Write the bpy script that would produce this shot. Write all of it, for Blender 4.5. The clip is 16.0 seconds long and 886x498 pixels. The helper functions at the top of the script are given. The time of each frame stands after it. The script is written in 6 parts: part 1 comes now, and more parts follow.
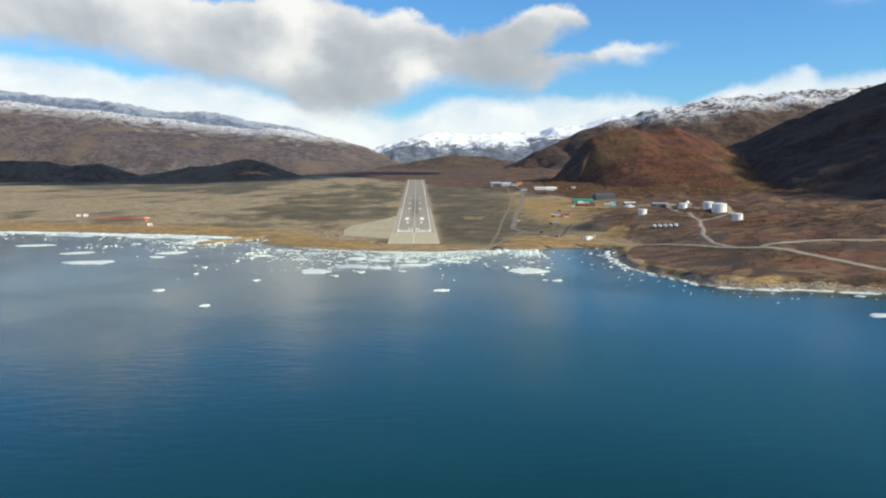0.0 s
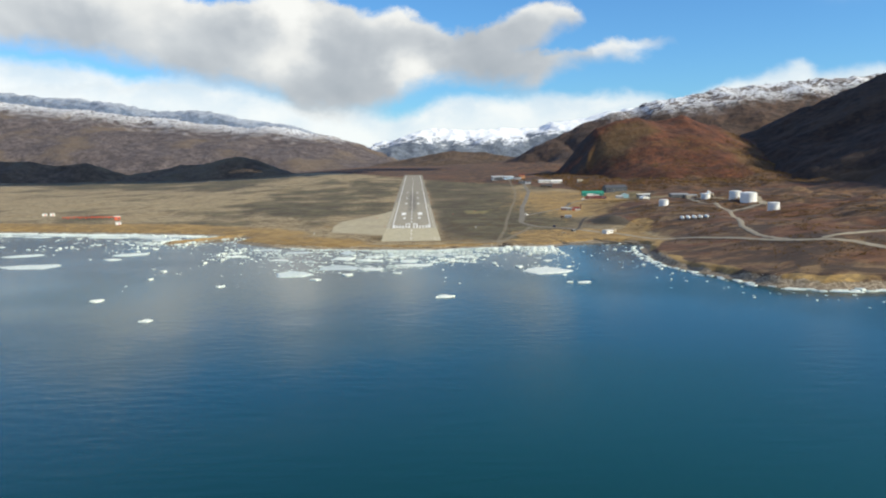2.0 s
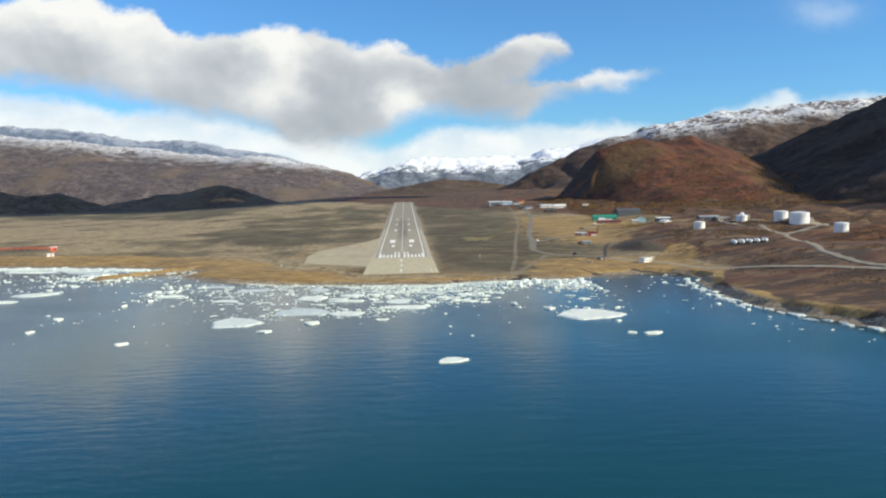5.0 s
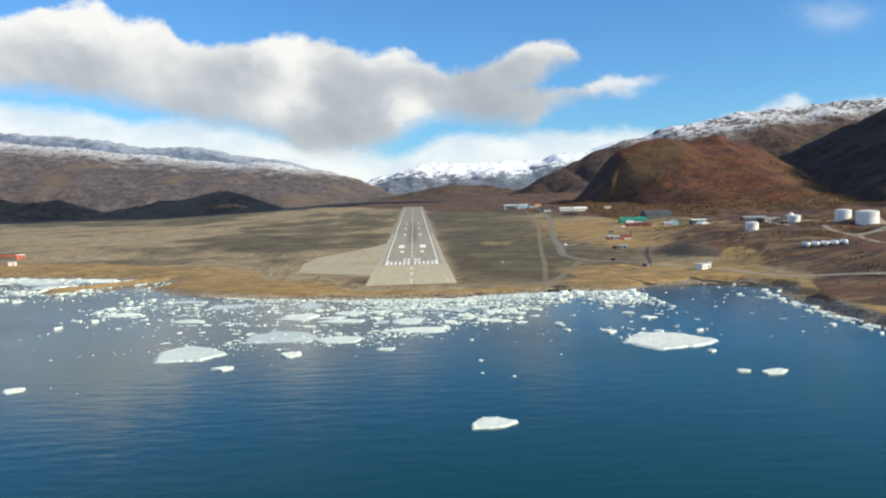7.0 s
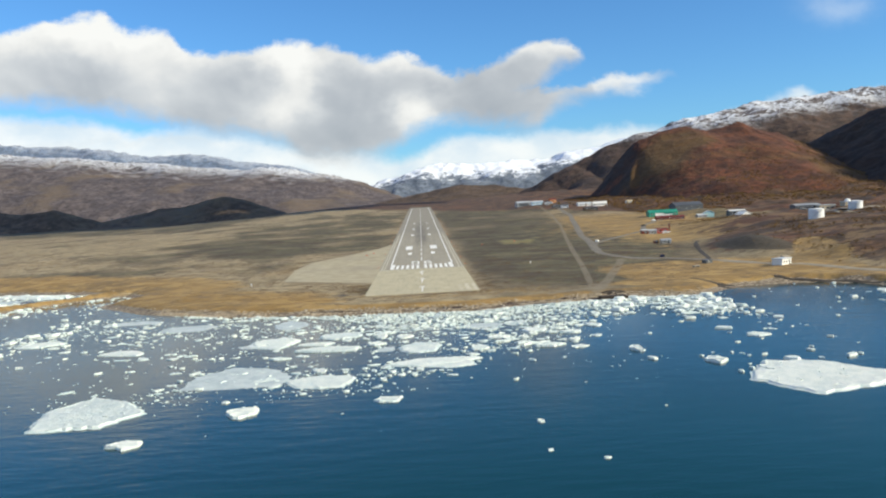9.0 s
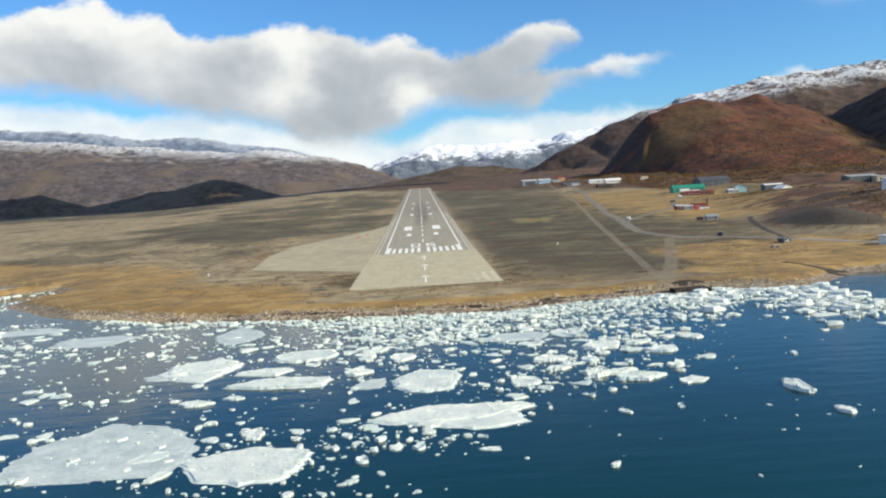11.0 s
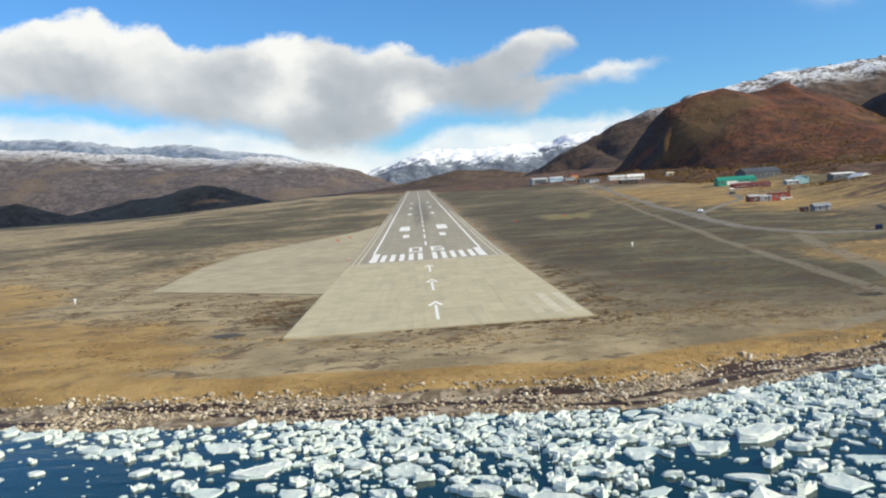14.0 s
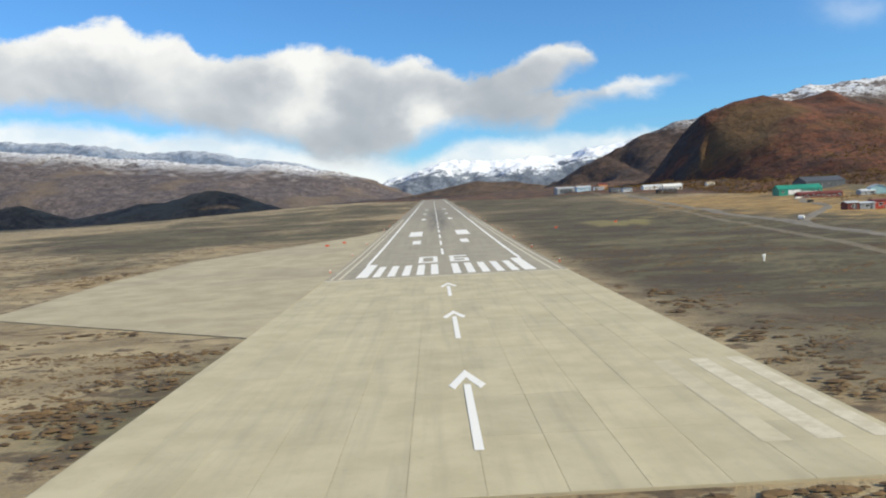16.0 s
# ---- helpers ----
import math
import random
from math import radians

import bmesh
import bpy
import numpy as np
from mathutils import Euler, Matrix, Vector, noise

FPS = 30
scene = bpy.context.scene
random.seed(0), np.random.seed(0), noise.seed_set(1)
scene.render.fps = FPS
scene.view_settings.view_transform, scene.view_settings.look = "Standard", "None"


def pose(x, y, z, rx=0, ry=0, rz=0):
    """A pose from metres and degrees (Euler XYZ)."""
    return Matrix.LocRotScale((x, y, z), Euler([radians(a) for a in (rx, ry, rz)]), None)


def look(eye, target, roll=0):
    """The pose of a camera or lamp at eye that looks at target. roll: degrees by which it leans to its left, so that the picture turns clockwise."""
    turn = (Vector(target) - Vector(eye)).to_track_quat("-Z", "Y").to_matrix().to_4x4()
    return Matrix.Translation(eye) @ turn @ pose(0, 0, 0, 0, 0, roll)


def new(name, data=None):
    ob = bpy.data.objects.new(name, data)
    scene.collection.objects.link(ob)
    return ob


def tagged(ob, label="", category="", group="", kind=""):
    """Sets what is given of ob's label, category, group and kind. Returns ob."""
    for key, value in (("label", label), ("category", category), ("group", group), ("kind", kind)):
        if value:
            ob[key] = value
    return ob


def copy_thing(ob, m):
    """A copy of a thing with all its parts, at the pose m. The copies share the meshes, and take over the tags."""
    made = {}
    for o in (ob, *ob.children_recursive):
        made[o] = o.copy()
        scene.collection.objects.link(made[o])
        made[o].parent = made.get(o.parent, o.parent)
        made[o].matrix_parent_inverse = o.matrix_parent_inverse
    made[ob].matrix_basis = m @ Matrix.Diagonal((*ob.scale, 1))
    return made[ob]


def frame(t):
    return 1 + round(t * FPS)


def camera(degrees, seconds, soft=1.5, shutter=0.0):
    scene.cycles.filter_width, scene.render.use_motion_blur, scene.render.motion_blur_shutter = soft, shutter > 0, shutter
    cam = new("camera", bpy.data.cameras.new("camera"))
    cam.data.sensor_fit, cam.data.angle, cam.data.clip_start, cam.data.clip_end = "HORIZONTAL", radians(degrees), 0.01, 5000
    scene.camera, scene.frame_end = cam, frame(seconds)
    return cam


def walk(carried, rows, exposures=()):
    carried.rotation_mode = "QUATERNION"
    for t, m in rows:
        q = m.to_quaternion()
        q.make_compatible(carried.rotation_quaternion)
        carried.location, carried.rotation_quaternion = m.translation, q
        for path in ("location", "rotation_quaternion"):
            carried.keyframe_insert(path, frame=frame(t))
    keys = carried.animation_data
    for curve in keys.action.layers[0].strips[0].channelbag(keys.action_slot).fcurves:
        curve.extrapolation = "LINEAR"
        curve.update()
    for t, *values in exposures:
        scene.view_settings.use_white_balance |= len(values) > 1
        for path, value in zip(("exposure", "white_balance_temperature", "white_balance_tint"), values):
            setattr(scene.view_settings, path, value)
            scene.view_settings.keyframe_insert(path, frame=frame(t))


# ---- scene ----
# ---------------------------------------------------------------- camera
cam = camera(57.93, 16.0, soft=2.1)
PATH = [
    (0, pose(2.92, -755.23, 61.53, 84.135, -0.042, -1.846)),
    (0.5, pose(3.07, -735.57, 59.09, 83.880, 1.031, -3.232)),
    (1, pose(3.20, -715.86, 56.82, 83.579, 1.659, -4.209)),
    (1.5, pose(3.29, -696.10, 54.69, 83.743, 1.385, -3.571)),
    (2, pose(3.35, -676.31, 52.69, 84.018, 0.672, -2.030)),
    (2.5, pose(3.38, -656.52, 50.79, 84.692, 0.491, -1.397)),
    (3, pose(3.38, -636.74, 48.99, 85.326, 0.635, -2.078)),
    (3.5, pose(3.33, -616.98, 47.28, 85.656, 0.953, -3.053)),
    (4, pose(3.26, -597.26, 45.64, 86.020, 0.839, -2.905)),
    (6.5, pose(2.41, -499.49, 38.15, 86.370, 1.603, -2.426)),
    (7, pose(2.17, -480.16, 36.74, 86.701, 1.419, -2.083)),
    (7.5, pose(1.89, -460.92, 35.33, 86.985, 1.242, -1.069)),
    (8, pose(1.60, -441.76, 33.94, 87.053, 1.582, -0.771)),
    (8.5, pose(1.30, -422.69, 32.54, 86.946, 2.229, -1.157)),
    (9, pose(0.99, -403.70, 31.16, 86.903, 2.922, -1.603)),
    (11.5, pose(-0.60, -309.90, 24.11, 85.579, 3.429, -1.693)),
    (12, pose(-0.89, -291.32, 22.68, 86.072, 3.132, -1.230)),
    (12.5, pose(-1.15, -272.79, 21.26, 86.217, 2.914, -0.107)),
    (13, pose(-1.38, -254.28, 19.84, 86.199, 2.931, 0.363)),
    (13.5, pose(-1.57, -235.78, 18.42, 86.180, 3.455, -0.449)),
    (14, pose(-1.72, -217.28, 17.02, 86.204, 4.052, -1.839)),
    (14.5, pose(-1.82, -198.76, 15.64, 86.444, 4.059, -2.156)),
    (15, pose(-1.86, -180.21, 14.28, 86.885, 3.833, -1.849)),
    (15.5, pose(-1.83, -161.60, 12.96, 86.911, 3.403, -1.435)),
    (16, pose(-1.73, -142.92, 11.68, 87.182, 2.927, -0.699)),
]
walk(cam, PATH, ((0, 0.22), (16, 0.22)))

# ---------------------------------------------------------------- node helpers
U = 0.742            # metres to one unit of the plan; all places below are plan units, all sizes of things metres
SEA = -4.43          # level of the fjord


class Nodes:
    """Short hand for building a node tree."""

    def __init__(self, tree):
        self.tree = tree
        tree.nodes.clear()

    def add(self, kind, inputs=None, **props):
        n = self.tree.nodes.new(kind)
        for k, v in props.items():
            setattr(n, k, v)
        for k, v in (inputs or {}).items():
            self.put(n.inputs[k], v)
        return n

    def put(self, sock, v):
        if isinstance(v, bpy.types.NodeSocket):
            self.tree.links.new(v, sock)
        elif isinstance(v, (tuple, list)) and len(v) == 3 and sock.type == "RGBA":
            sock.default_value = (*v, 1)
        else:
            sock.default_value = v

    def m(self, op, a, b=0.0, c=0.0, clamp=False):
        n = self.add("ShaderNodeMath", {0: a, 1: b, 2: c}, operation=op)
        n.use_clamp = clamp
        return n.outputs[0]

    def mix(self, f, a, b, blend="MIX"):
        n = self.add("ShaderNodeMix", data_type="RGBA", blend_type=blend)
        self.put(n.inputs[0], f), self.put(n.inputs[6], a), self.put(n.inputs[7], b)
        return n.outputs[2]

    def noise(self, vec, scale, detail=4.0, rough=0.55, dist=0.0, out=0):
        return self.add("ShaderNodeTexNoise", {"Vector": vec, "Scale": scale, "Detail": detail, "Roughness": rough,
                                               "Distortion": dist}).outputs[out]

    def step(self, v, lo, hi):
        n = self.add("ShaderNodeMapRange", {0: v, 1: lo, 2: hi, 3: 0.0, 4: 1.0}, interpolation_type="SMOOTHSTEP")
        return n.outputs[0]

    def ramp(self, v, stops, mode="EASE"):
        n = self.add("ShaderNodeValToRGB", {0: v})
        r = n.color_ramp
        r.interpolation = mode
        while len(r.elements) < len(stops):
            r.elements.new(0.5)
        for e, (p, c) in zip(r.elements, stops):
            e.position = p
            e.color = (*c, 1) if isinstance(c, tuple) else (c, c, c, 1)
        return n.outputs[0]

    def attr(self, name):
        return self.add("ShaderNodeAttribute", attribute_name=name).outputs["Fac"]


# ---------------------------------------------------------------- sky, clouds and sun
SUN_AZ, SUN_EL = 114.0, 28.0       # degrees clockwise from the runway's heading, and above the horizon
sun_way = Vector((math.sin(radians(SUN_AZ)) * math.cos(radians(SUN_EL)),
                  math.cos(radians(SUN_AZ)) * math.cos(radians(SUN_EL)), math.sin(radians(SUN_EL))))
sun = new("sun", bpy.data.lights.new("sun", "SUN"))
sun.data.energy, sun.data.angle, sun.data.color = 5.0, radians(0.53), (1.0, 0.90, 0.66)
sun.matrix_world = look(sun_way * 3000, (0, 0, 0))


def make_world():
    world = bpy.data.worlds.new("sky")
    scene.world = world
    world.use_nodes = True
    n = Nodes(world.node_tree)
    way = n.add("ShaderNodeTexCoord").outputs["Generated"]
    sep = n.add("ShaderNodeSeparateXYZ", {0: way}).outputs
    sky = n.add("ShaderNodeTexSky", sky_type="NISHITA", sun_disc=False, sun_elevation=radians(SUN_EL),
                sun_rotation=radians(SUN_AZ), altitude=50.0, air_density=1.0, dust_density=0.3, ozone_density=2.2)
    blue = n.mix(1.0, sky.outputs[0], (SKY_GAIN * 0.50, SKY_GAIN * 0.90, SKY_GAIN * 1.27), "MULTIPLY")
    # bearing and height of a direction, as tangents
    ahead = n.m("MAXIMUM", n.m("ABSOLUTE", sep[1]), 0.05)
    u0, v0 = n.m("DIVIDE", sep[0], ahead), n.m("DIVIDE", sep[2], ahead)
    flat = n.add("ShaderNodeCombineXYZ", {0: u0, 1: n.m("MULTIPLY", v0, 1.3), 2: 0.0}).outputs[0]
    puff = n.noise(flat, 17.0, 6.0, 0.6, 0.25)
    puff2 = n.noise(flat, 48.0, 5.0, 0.6)
    wob = n.m("ADD", n.m("MULTIPLY", n.m("SUBTRACT", puff, 0.5), 0.055), n.m("MULTIPLY", n.m("SUBTRACT", puff2, 0.5), 0.016))
    broad = n.noise(flat, 9.0, 6.0, 0.58)

    def curve(stops):
        # u from -0.7 to 0.7 over the ramp, v from 0 to 0.3 as its value
        return n.m("MULTIPLY", n.ramp(n.m("MULTIPLY_ADD", u0, 1 / 1.4, 0.5, True),
                                      [((u + 0.7) / 1.4, v / 0.3) for u, v in stops], "LINEAR"), 0.3)

    def curve_mask(up, down, v, crisp):
        over = n.step(n.m("SUBTRACT", up, v), -0.003, crisp)
        return n.m("MULTIPLY", over, n.step(n.m("SUBTRACT", v, down), -0.012, 0.020))

    # the long bank of cumulus, the lobe standing on it and the tongue drawn out to the east
    top = curve(((-0.7, 0.235), (-0.499, 0.240), (-0.43, 0.249), (-0.375, 0.256), (-0.36, 0.237), (-0.295, 0.227), (-0.276, 0.206), (-0.228, 0.200),
                 (-0.194, 0.202), (-0.172, 0.211), (-0.131, 0.211), (-0.09, 0.200), (-0.063, 0.186), (-0.021, 0.195), (0.007, 0.183), (0.041, 0.163),
                 (0.1, 0.150), (0.159, 0.140), (0.187, 0.139), (0.223, 0.149), (0.273, 0.154), (0.325, 0.150), (0.345, 0.12), (0.7, 0.12)))
    low = curve(((-0.7, 0.15), (-0.506, 0.148), (-0.438, 0.144), (-0.371, 0.134), (-0.303, 0.114), (-0.235, 0.100), (-0.166, 0.086), (-0.14, 0.068),
                 (-0.098, 0.059), (-0.063, 0.060), (-0.027, 0.073), (-0.013, 0.086), (0.016, 0.098), (0.059, 0.103), (0.114, 0.094), (0.153, 0.090),
                 (0.164, 0.105), (0.194, 0.123), (0.25, 0.128), (0.293, 0.139), (0.32, 0.150), (0.7, 0.15)))
    lobe_top = curve(((0.02, 0.10), (0.041, 0.158), (0.097, 0.176), (0.119, 0.182), (0.14, 0.196), (0.162, 0.203), (0.197, 0.200), (0.213, 0.184), (0.225, 0.14), (0.7, 0.1)))
    lobe_low = curve(((0.02, 0.10), (0.15, 0.128), (0.175, 0.158), (0.2, 0.168), (0.216, 0.182), (0.7, 0.2)))
    v_t = n.m("ADD", v0, n.m("MULTIPLY", wob, 0.75))
    main = n.m("MAXIMUM", curve_mask(top, low, v_t, 0.010), curve_mask(lobe_top, lobe_low, v_t, 0.010))
    # where its billows catch the sun and where they lie in their own shade: bearing, height, half widths, amount
    warp = n.add("ShaderNodeTexNoise", {"Vector": flat, "Scale": 14.0, "Detail": 4.0, "Roughness": 0.55}).outputs["Color"]
    wsep = n.add("ShaderNodeSeparateXYZ", {0: warp}).outputs
    uw = n.m("ADD", u0, n.m("MULTIPLY", n.m("SUBTRACT", wsep[0], 0.5), 0.09))
    vw = n.m("ADD", v0, n.m("MULTIPLY", n.m("SUBTRACT", wsep[1], 0.5), 0.055))
    lit = n.m("ADD", 0.45, n.m("MULTIPLY", n.m("SUBTRACT", n.noise(flat, 6.0, 3.0, 0.45), 0.5), 0.4))
    for cu, cv, su, sv, amount in ((-0.46, 0.228, 0.06, 0.018, 0.34), (-0.376, 0.240, 0.035, 0.018, 0.34), (-0.31, 0.200, 0.055, 0.030, 0.34), (-0.15, 0.198, 0.035, 0.016, 0.52),
                                   (-0.145, 0.158, 0.024, 0.030, 0.42), (-0.17, 0.132, 0.035, 0.012, 0.28), (-0.02, 0.190, 0.032, 0.010, 0.34), (-0.004, 0.117, 0.022, 0.016, 0.50),
                                   (0.165, 0.194, 0.040, 0.009, 0.30), (0.24, 0.143, 0.055, 0.010, 0.30), (-0.41, 0.185, 0.040, 0.028, -0.20), (-0.22, 0.168, 0.035, 0.018, -0.16),
                                   (-0.085, 0.145, 0.040, 0.028, -0.20), (-0.12, 0.085, 0.050, 0.022, -0.26), (0.09, 0.142, 0.050, 0.022, -0.28), (0.115, 0.110, 0.045, 0.015, -0.16), (-0.26, 0.122, 0.08, 0.014, -0.16)):
        du, dv = n.m("DIVIDE", n.m("SUBTRACT", uw, cu), su), n.m("DIVIDE", n.m("SUBTRACT", vw, cv), sv)
        spot = n.m("EXPONENT", n.m("MULTIPLY", n.m("MULTIPLY_ADD", du, du, n.m("MULTIPLY", dv, dv)), -0.5))
        lit = n.m("MULTIPLY_ADD", spot, amount, lit)
    rim = n.m("MINIMUM", n.step(n.m("SUBTRACT", top, v_t), 0.034, 0.004), n.step(u0, 0.06, 0.03))
    rim = n.m("MAXIMUM", rim, n.m("MULTIPLY", n.step(n.m("SUBTRACT", lobe_top, v_t), 0.022, 0.003), n.step(u0, 0.08, 0.12)))
    lit = n.m("MULTIPLY_ADD", rim, 0.20, lit)
    soft = n.add("ShaderNodeVectorMath", {0: flat, 1: (0.010, 0.014, 0.0)}, operation="ADD").outputs[0]
    relief = n.m("SUBTRACT", n.noise(flat, 13.0, 3.0, 0.45, 0.2), n.noise(soft, 13.0, 3.0, 0.45, 0.2))
    lit = n.m("ADD", lit, n.m("ADD", n.m("MULTIPLY", relief, 0.6), n.m("MULTIPLY", n.m("SUBTRACT", puff2, 0.5), 0.08)))
    main_col = n.ramp(lit, [(0.0, (0.33, 0.365, 0.40)), (0.3, (0.435, 0.465, 0.49)), (0.55, (0.56, 0.585, 0.595)), (0.8, (0.73, 0.735, 0.71)), (1.0, (0.84, 0.84, 0.80))], "LINEAR")
    # low bright bank on the horizon
    bank = curve(((-0.7, 0.14), (-0.499, 0.137), (-0.398, 0.127), (-0.34, 0.108), (-0.276, 0.113), (-0.146, 0.085), (-0.021, 0.062), (0.043, 0.086),
                  (0.156, 0.088), (0.284, 0.089), (0.334, 0.080), (0.406, 0.108), (0.463, 0.117), (0.485, 0.130), (0.507, 0.114), (0.6, 0.118), (0.7, 0.12)))
    m_bank = n.step(n.m("SUBTRACT", bank, n.m("ADD", v0, n.m("MULTIPLY", wob, 0.6))), -0.005, 0.015)
    bank_low = n.step(n.m("SUBTRACT", bank, v0), 0.0, 0.05)
    bank_col = n.mix(n.step(n.m("ADD", broad, n.m("MULTIPLY", puff, 0.5)), 0.55, 0.95), (0.58, 0.69, 0.77), (0.84, 0.86, 0.84))
    bank_col = n.mix(n.m("MULTIPLY", bank_low, 0.6), bank_col, (0.86, 0.88, 0.86))
    # clouds overhead, and thin wisps elsewhere
    over = n.m("MULTIPLY", n.step(v0, 0.45, 0.9), n.step(n.noise(flat, 1.6, 6.0, 0.55), 0.46, 0.62))
    col = n.mix(n.m("MULTIPLY", m_bank, 0.92), blue, bank_col)
    col = n.mix(n.m("MULTIPLY", over, 0.85), col, (0.72, 0.74, 0.77))
    col = n.mix(n.m("MULTIPLY", main, 0.97), col, main_col)
    wisp = n.m("EXPONENT", n.m("MULTIPLY", n.m("ADD", n.m("POWER", n.m("DIVIDE", n.m("SUBTRACT", uw, 0.535), 0.03), 2.0), n.m("POWER", n.m("DIVIDE", n.m("SUBTRACT", vw, 0.222), 0.012), 2.0)), -0.5))
    col = n.mix(n.m("MULTIPLY", wisp, 0.35), col, (0.66, 0.74, 0.82))
    below = n.step(sep[2], -0.02, 0.0)
    col = n.mix(below, (0.10, 0.12, 0.13), col)
    bg = n.add("ShaderNodeBackground", {"Color": col, "Strength": 1.0})
    out = n.add("ShaderNodeOutputWorld")
    world.node_tree.links.new(bg.outputs[0], out.inputs[0])


SKY_GAIN = 0.107
make_world()


# ---------------------------------------------------------------- relief
_grid = np.random.RandomState(7).rand(256, 256)


def vnoise(x, y):
    """Smooth value noise, one unit a cell, from 0 to 1."""
    xi, yi = np.floor(x).astype(int), np.floor(y).astype(int)
    fx, fy = x - xi, y - yi
    fx, fy = fx * fx * (3 - 2 * fx), fy * fy * (3 - 2 * fy)
    g = lambda a, b: _grid[a % 256, b % 256]
    return ((g(xi, yi) * (1 - fx) + g(xi + 1, yi) * fx) * (1 - fy) + (g(xi, yi + 1) * (1 - fx) + g(xi + 1, yi + 1) * fx) * fy)


def fbm(x, y, octaves=5, gain=0.5, ridged=False):
    tot, amp, top = 0.0, 1.0, 0.0
    for k in range(octaves):
        v = vnoise(x * 2 ** k + 17.3 * k, y * 2 ** k + 9.1 * k)
        tot = tot + amp * (1 - np.abs(2 * v - 1) if ridged else v)
        top += amp
        amp *= gain
    return tot / top


def smooth(v, a, b):
    t = np.clip((v - a) / (b - a), 0, 1)
    return t * t * (3 - 2 * t)


SHORE = ((-6000, 900), (-1500, 320), (-800, 170), (-560, 82), (-400, 47), (-300, 17), (-228, -14), (-196, -34), (-218, -66),
         (-249, -105), (-239, -115), (-204, -66), (-184, -44), (-174, -62), (-180, -100), (-139, -146), (-91, -176), (-41, -190),
         (0, -194.5), (24, -198), (42, -191), (64, -185), (100, -182), (125, -188), (140, -175), (155, -161), (183, -158), (206, -172),
         (210, -200), (195, -245), (191, -305), (189, -340), (205, -400), (222, -442), (246, -456), (282, -458), (335, -480),
         (520, -560), (900, -680), (6000, -1400))


def shore_distance(x, y):
    """Metres from the waterline, positive on land."""
    x, y = np.asarray(x, float), np.asarray(y, float)
    best = np.full(x.shape, 1e9)
    inside = np.zeros(x.shape, bool)
    ring = list(SHORE) + [(6000, 9000), (-6000, 9000)]
    for (ax, ay), (bx, by) in zip(ring, ring[1:] + ring[:1]):
        if max(ay, by) < 5000:
            dx, dy = bx - ax, by - ay
            t = np.clip(((x - ax) * dx + (y - ay) * dy) / (dx * dx + dy * dy), 0, 1)
            best = np.minimum(best, np.hypot(x - ax - t * dx, y - ay - t * dy))
        if ay != by:
            inside ^= ((ay > y) != (by > y)) & (x < (bx - ax) * (y - ay) / (by - ay) + ax)
    return np.where(inside, best, -best)


def runway_z(y):
    y = np.asarray(y, float)
    return 0.0066 * y + 0.0174 * 40 * np.log1p(np.exp(np.clip((y - 30) / 40, -30, 60)))


def ground_z(x, y, fine=True):
    x, y = np.asarray(x, float), np.asarray(y, float)
    d = shore_distance(x, y) + 3.0 * (fbm(x / 14, y / 14, 3) - 0.5) + smooth(x, 165, 205) * 13.0 * (fbm(x / 24 + 8, y / 24, 3) - 0.5)
    base = runway_z(np.maximum(y, -160))
    away = smooth(np.abs(x), 32, 120)
    # the eastern slope with the tank farm, and the built-up terrace
    east = smooth(x, 222, 330) * (1 - smooth(y, 150, 430)) * 15.5
    east += smooth(x, 180, 250) * smooth(-y, 150, 260) * 4.0
    base = base + east + smooth(x, 130, 270) * smooth(y, 600, 1000) * 9.0
    base = base + np.clip(x - 360, 0, 100) * 0.055 + np.clip(x - 460, 0, 900) * 0.02
    # the plain falls away a little west of the runway
    base = base - smooth(-x, 150, 900) * 0.75 * np.maximum(runway_z(y), 0) * 0.8
    # dark mound by the shore road
    base = base + 4.5 * np.exp(-(((x - 245) / 36) ** 2 + ((y - 30) / 60) ** 2)) + 7.0 * np.exp(-(((x - 231) / 17) ** 2 + ((y - 2) / 40) ** 2))
    base = base + 5.0 * np.exp(-(((x - 262) / 30) ** 2 + ((y + 75) / 20) ** 2))
    lumps = (fbm(x / 60, y / 60, 4) - 0.5) * 3.2 * away + (fbm(x / 9, y / 9, 3) - 0.5) * 0.5 * smooth(np.abs(x), 30, 40)
    lumps = lumps + smooth(x, 260, 480) * (fbm(x / 90 + 5, y / 90, 5) - 0.5) * 26 + smooth(x, 310, 430) * (fbm(x / 26 + 2, y / 26, 2) - 0.5) * 7
    base = base + lumps * smooth(d, 15, 60)
    bluff = smooth(x, 150, 215)
    spit = smooth(-x, 172, 186) * smooth(-y, 28, 45) * (1 - smooth(-y, 120, 128))
    bank = np.where(d < 0, 0.14 * d, (0.13 + 0.34 * spit) * d + 1.1 * smooth(d, 5, 9) + bluff * 4.2 * smooth(d + 9 * (fbm(x / 22, y / 22, 4) - 0.5), 0, 15))
    bank = SEA + np.maximum(bank, -5.0)
    k = 0.7
    h = np.clip(0.5 + 0.5 * (bank - base) / k, 0, 1)
    return bank * (1 - h) + base * h - k * h * (1 - h)


def axis(spans):
    out = []
    for a, b, step in spans:
        out += list(np.arange(a, b, step))
    return np.array(out + [spans[-1][1]])


# ---------------------------------------------------------------- mesh helpers
def link_mesh(name, verts, faces, mat, parent=None, flat=True):
    me = bpy.data.meshes.new(name)
    me.from_pydata([tuple(v) for v in verts], [], [tuple(f) for f in faces])
    me.materials.append(mat)
    if not flat:
        me.polygons.foreach_set("use_smooth", [True] * len(me.polygons))
    ob = new(name, me)
    ob.parent = parent
    return ob


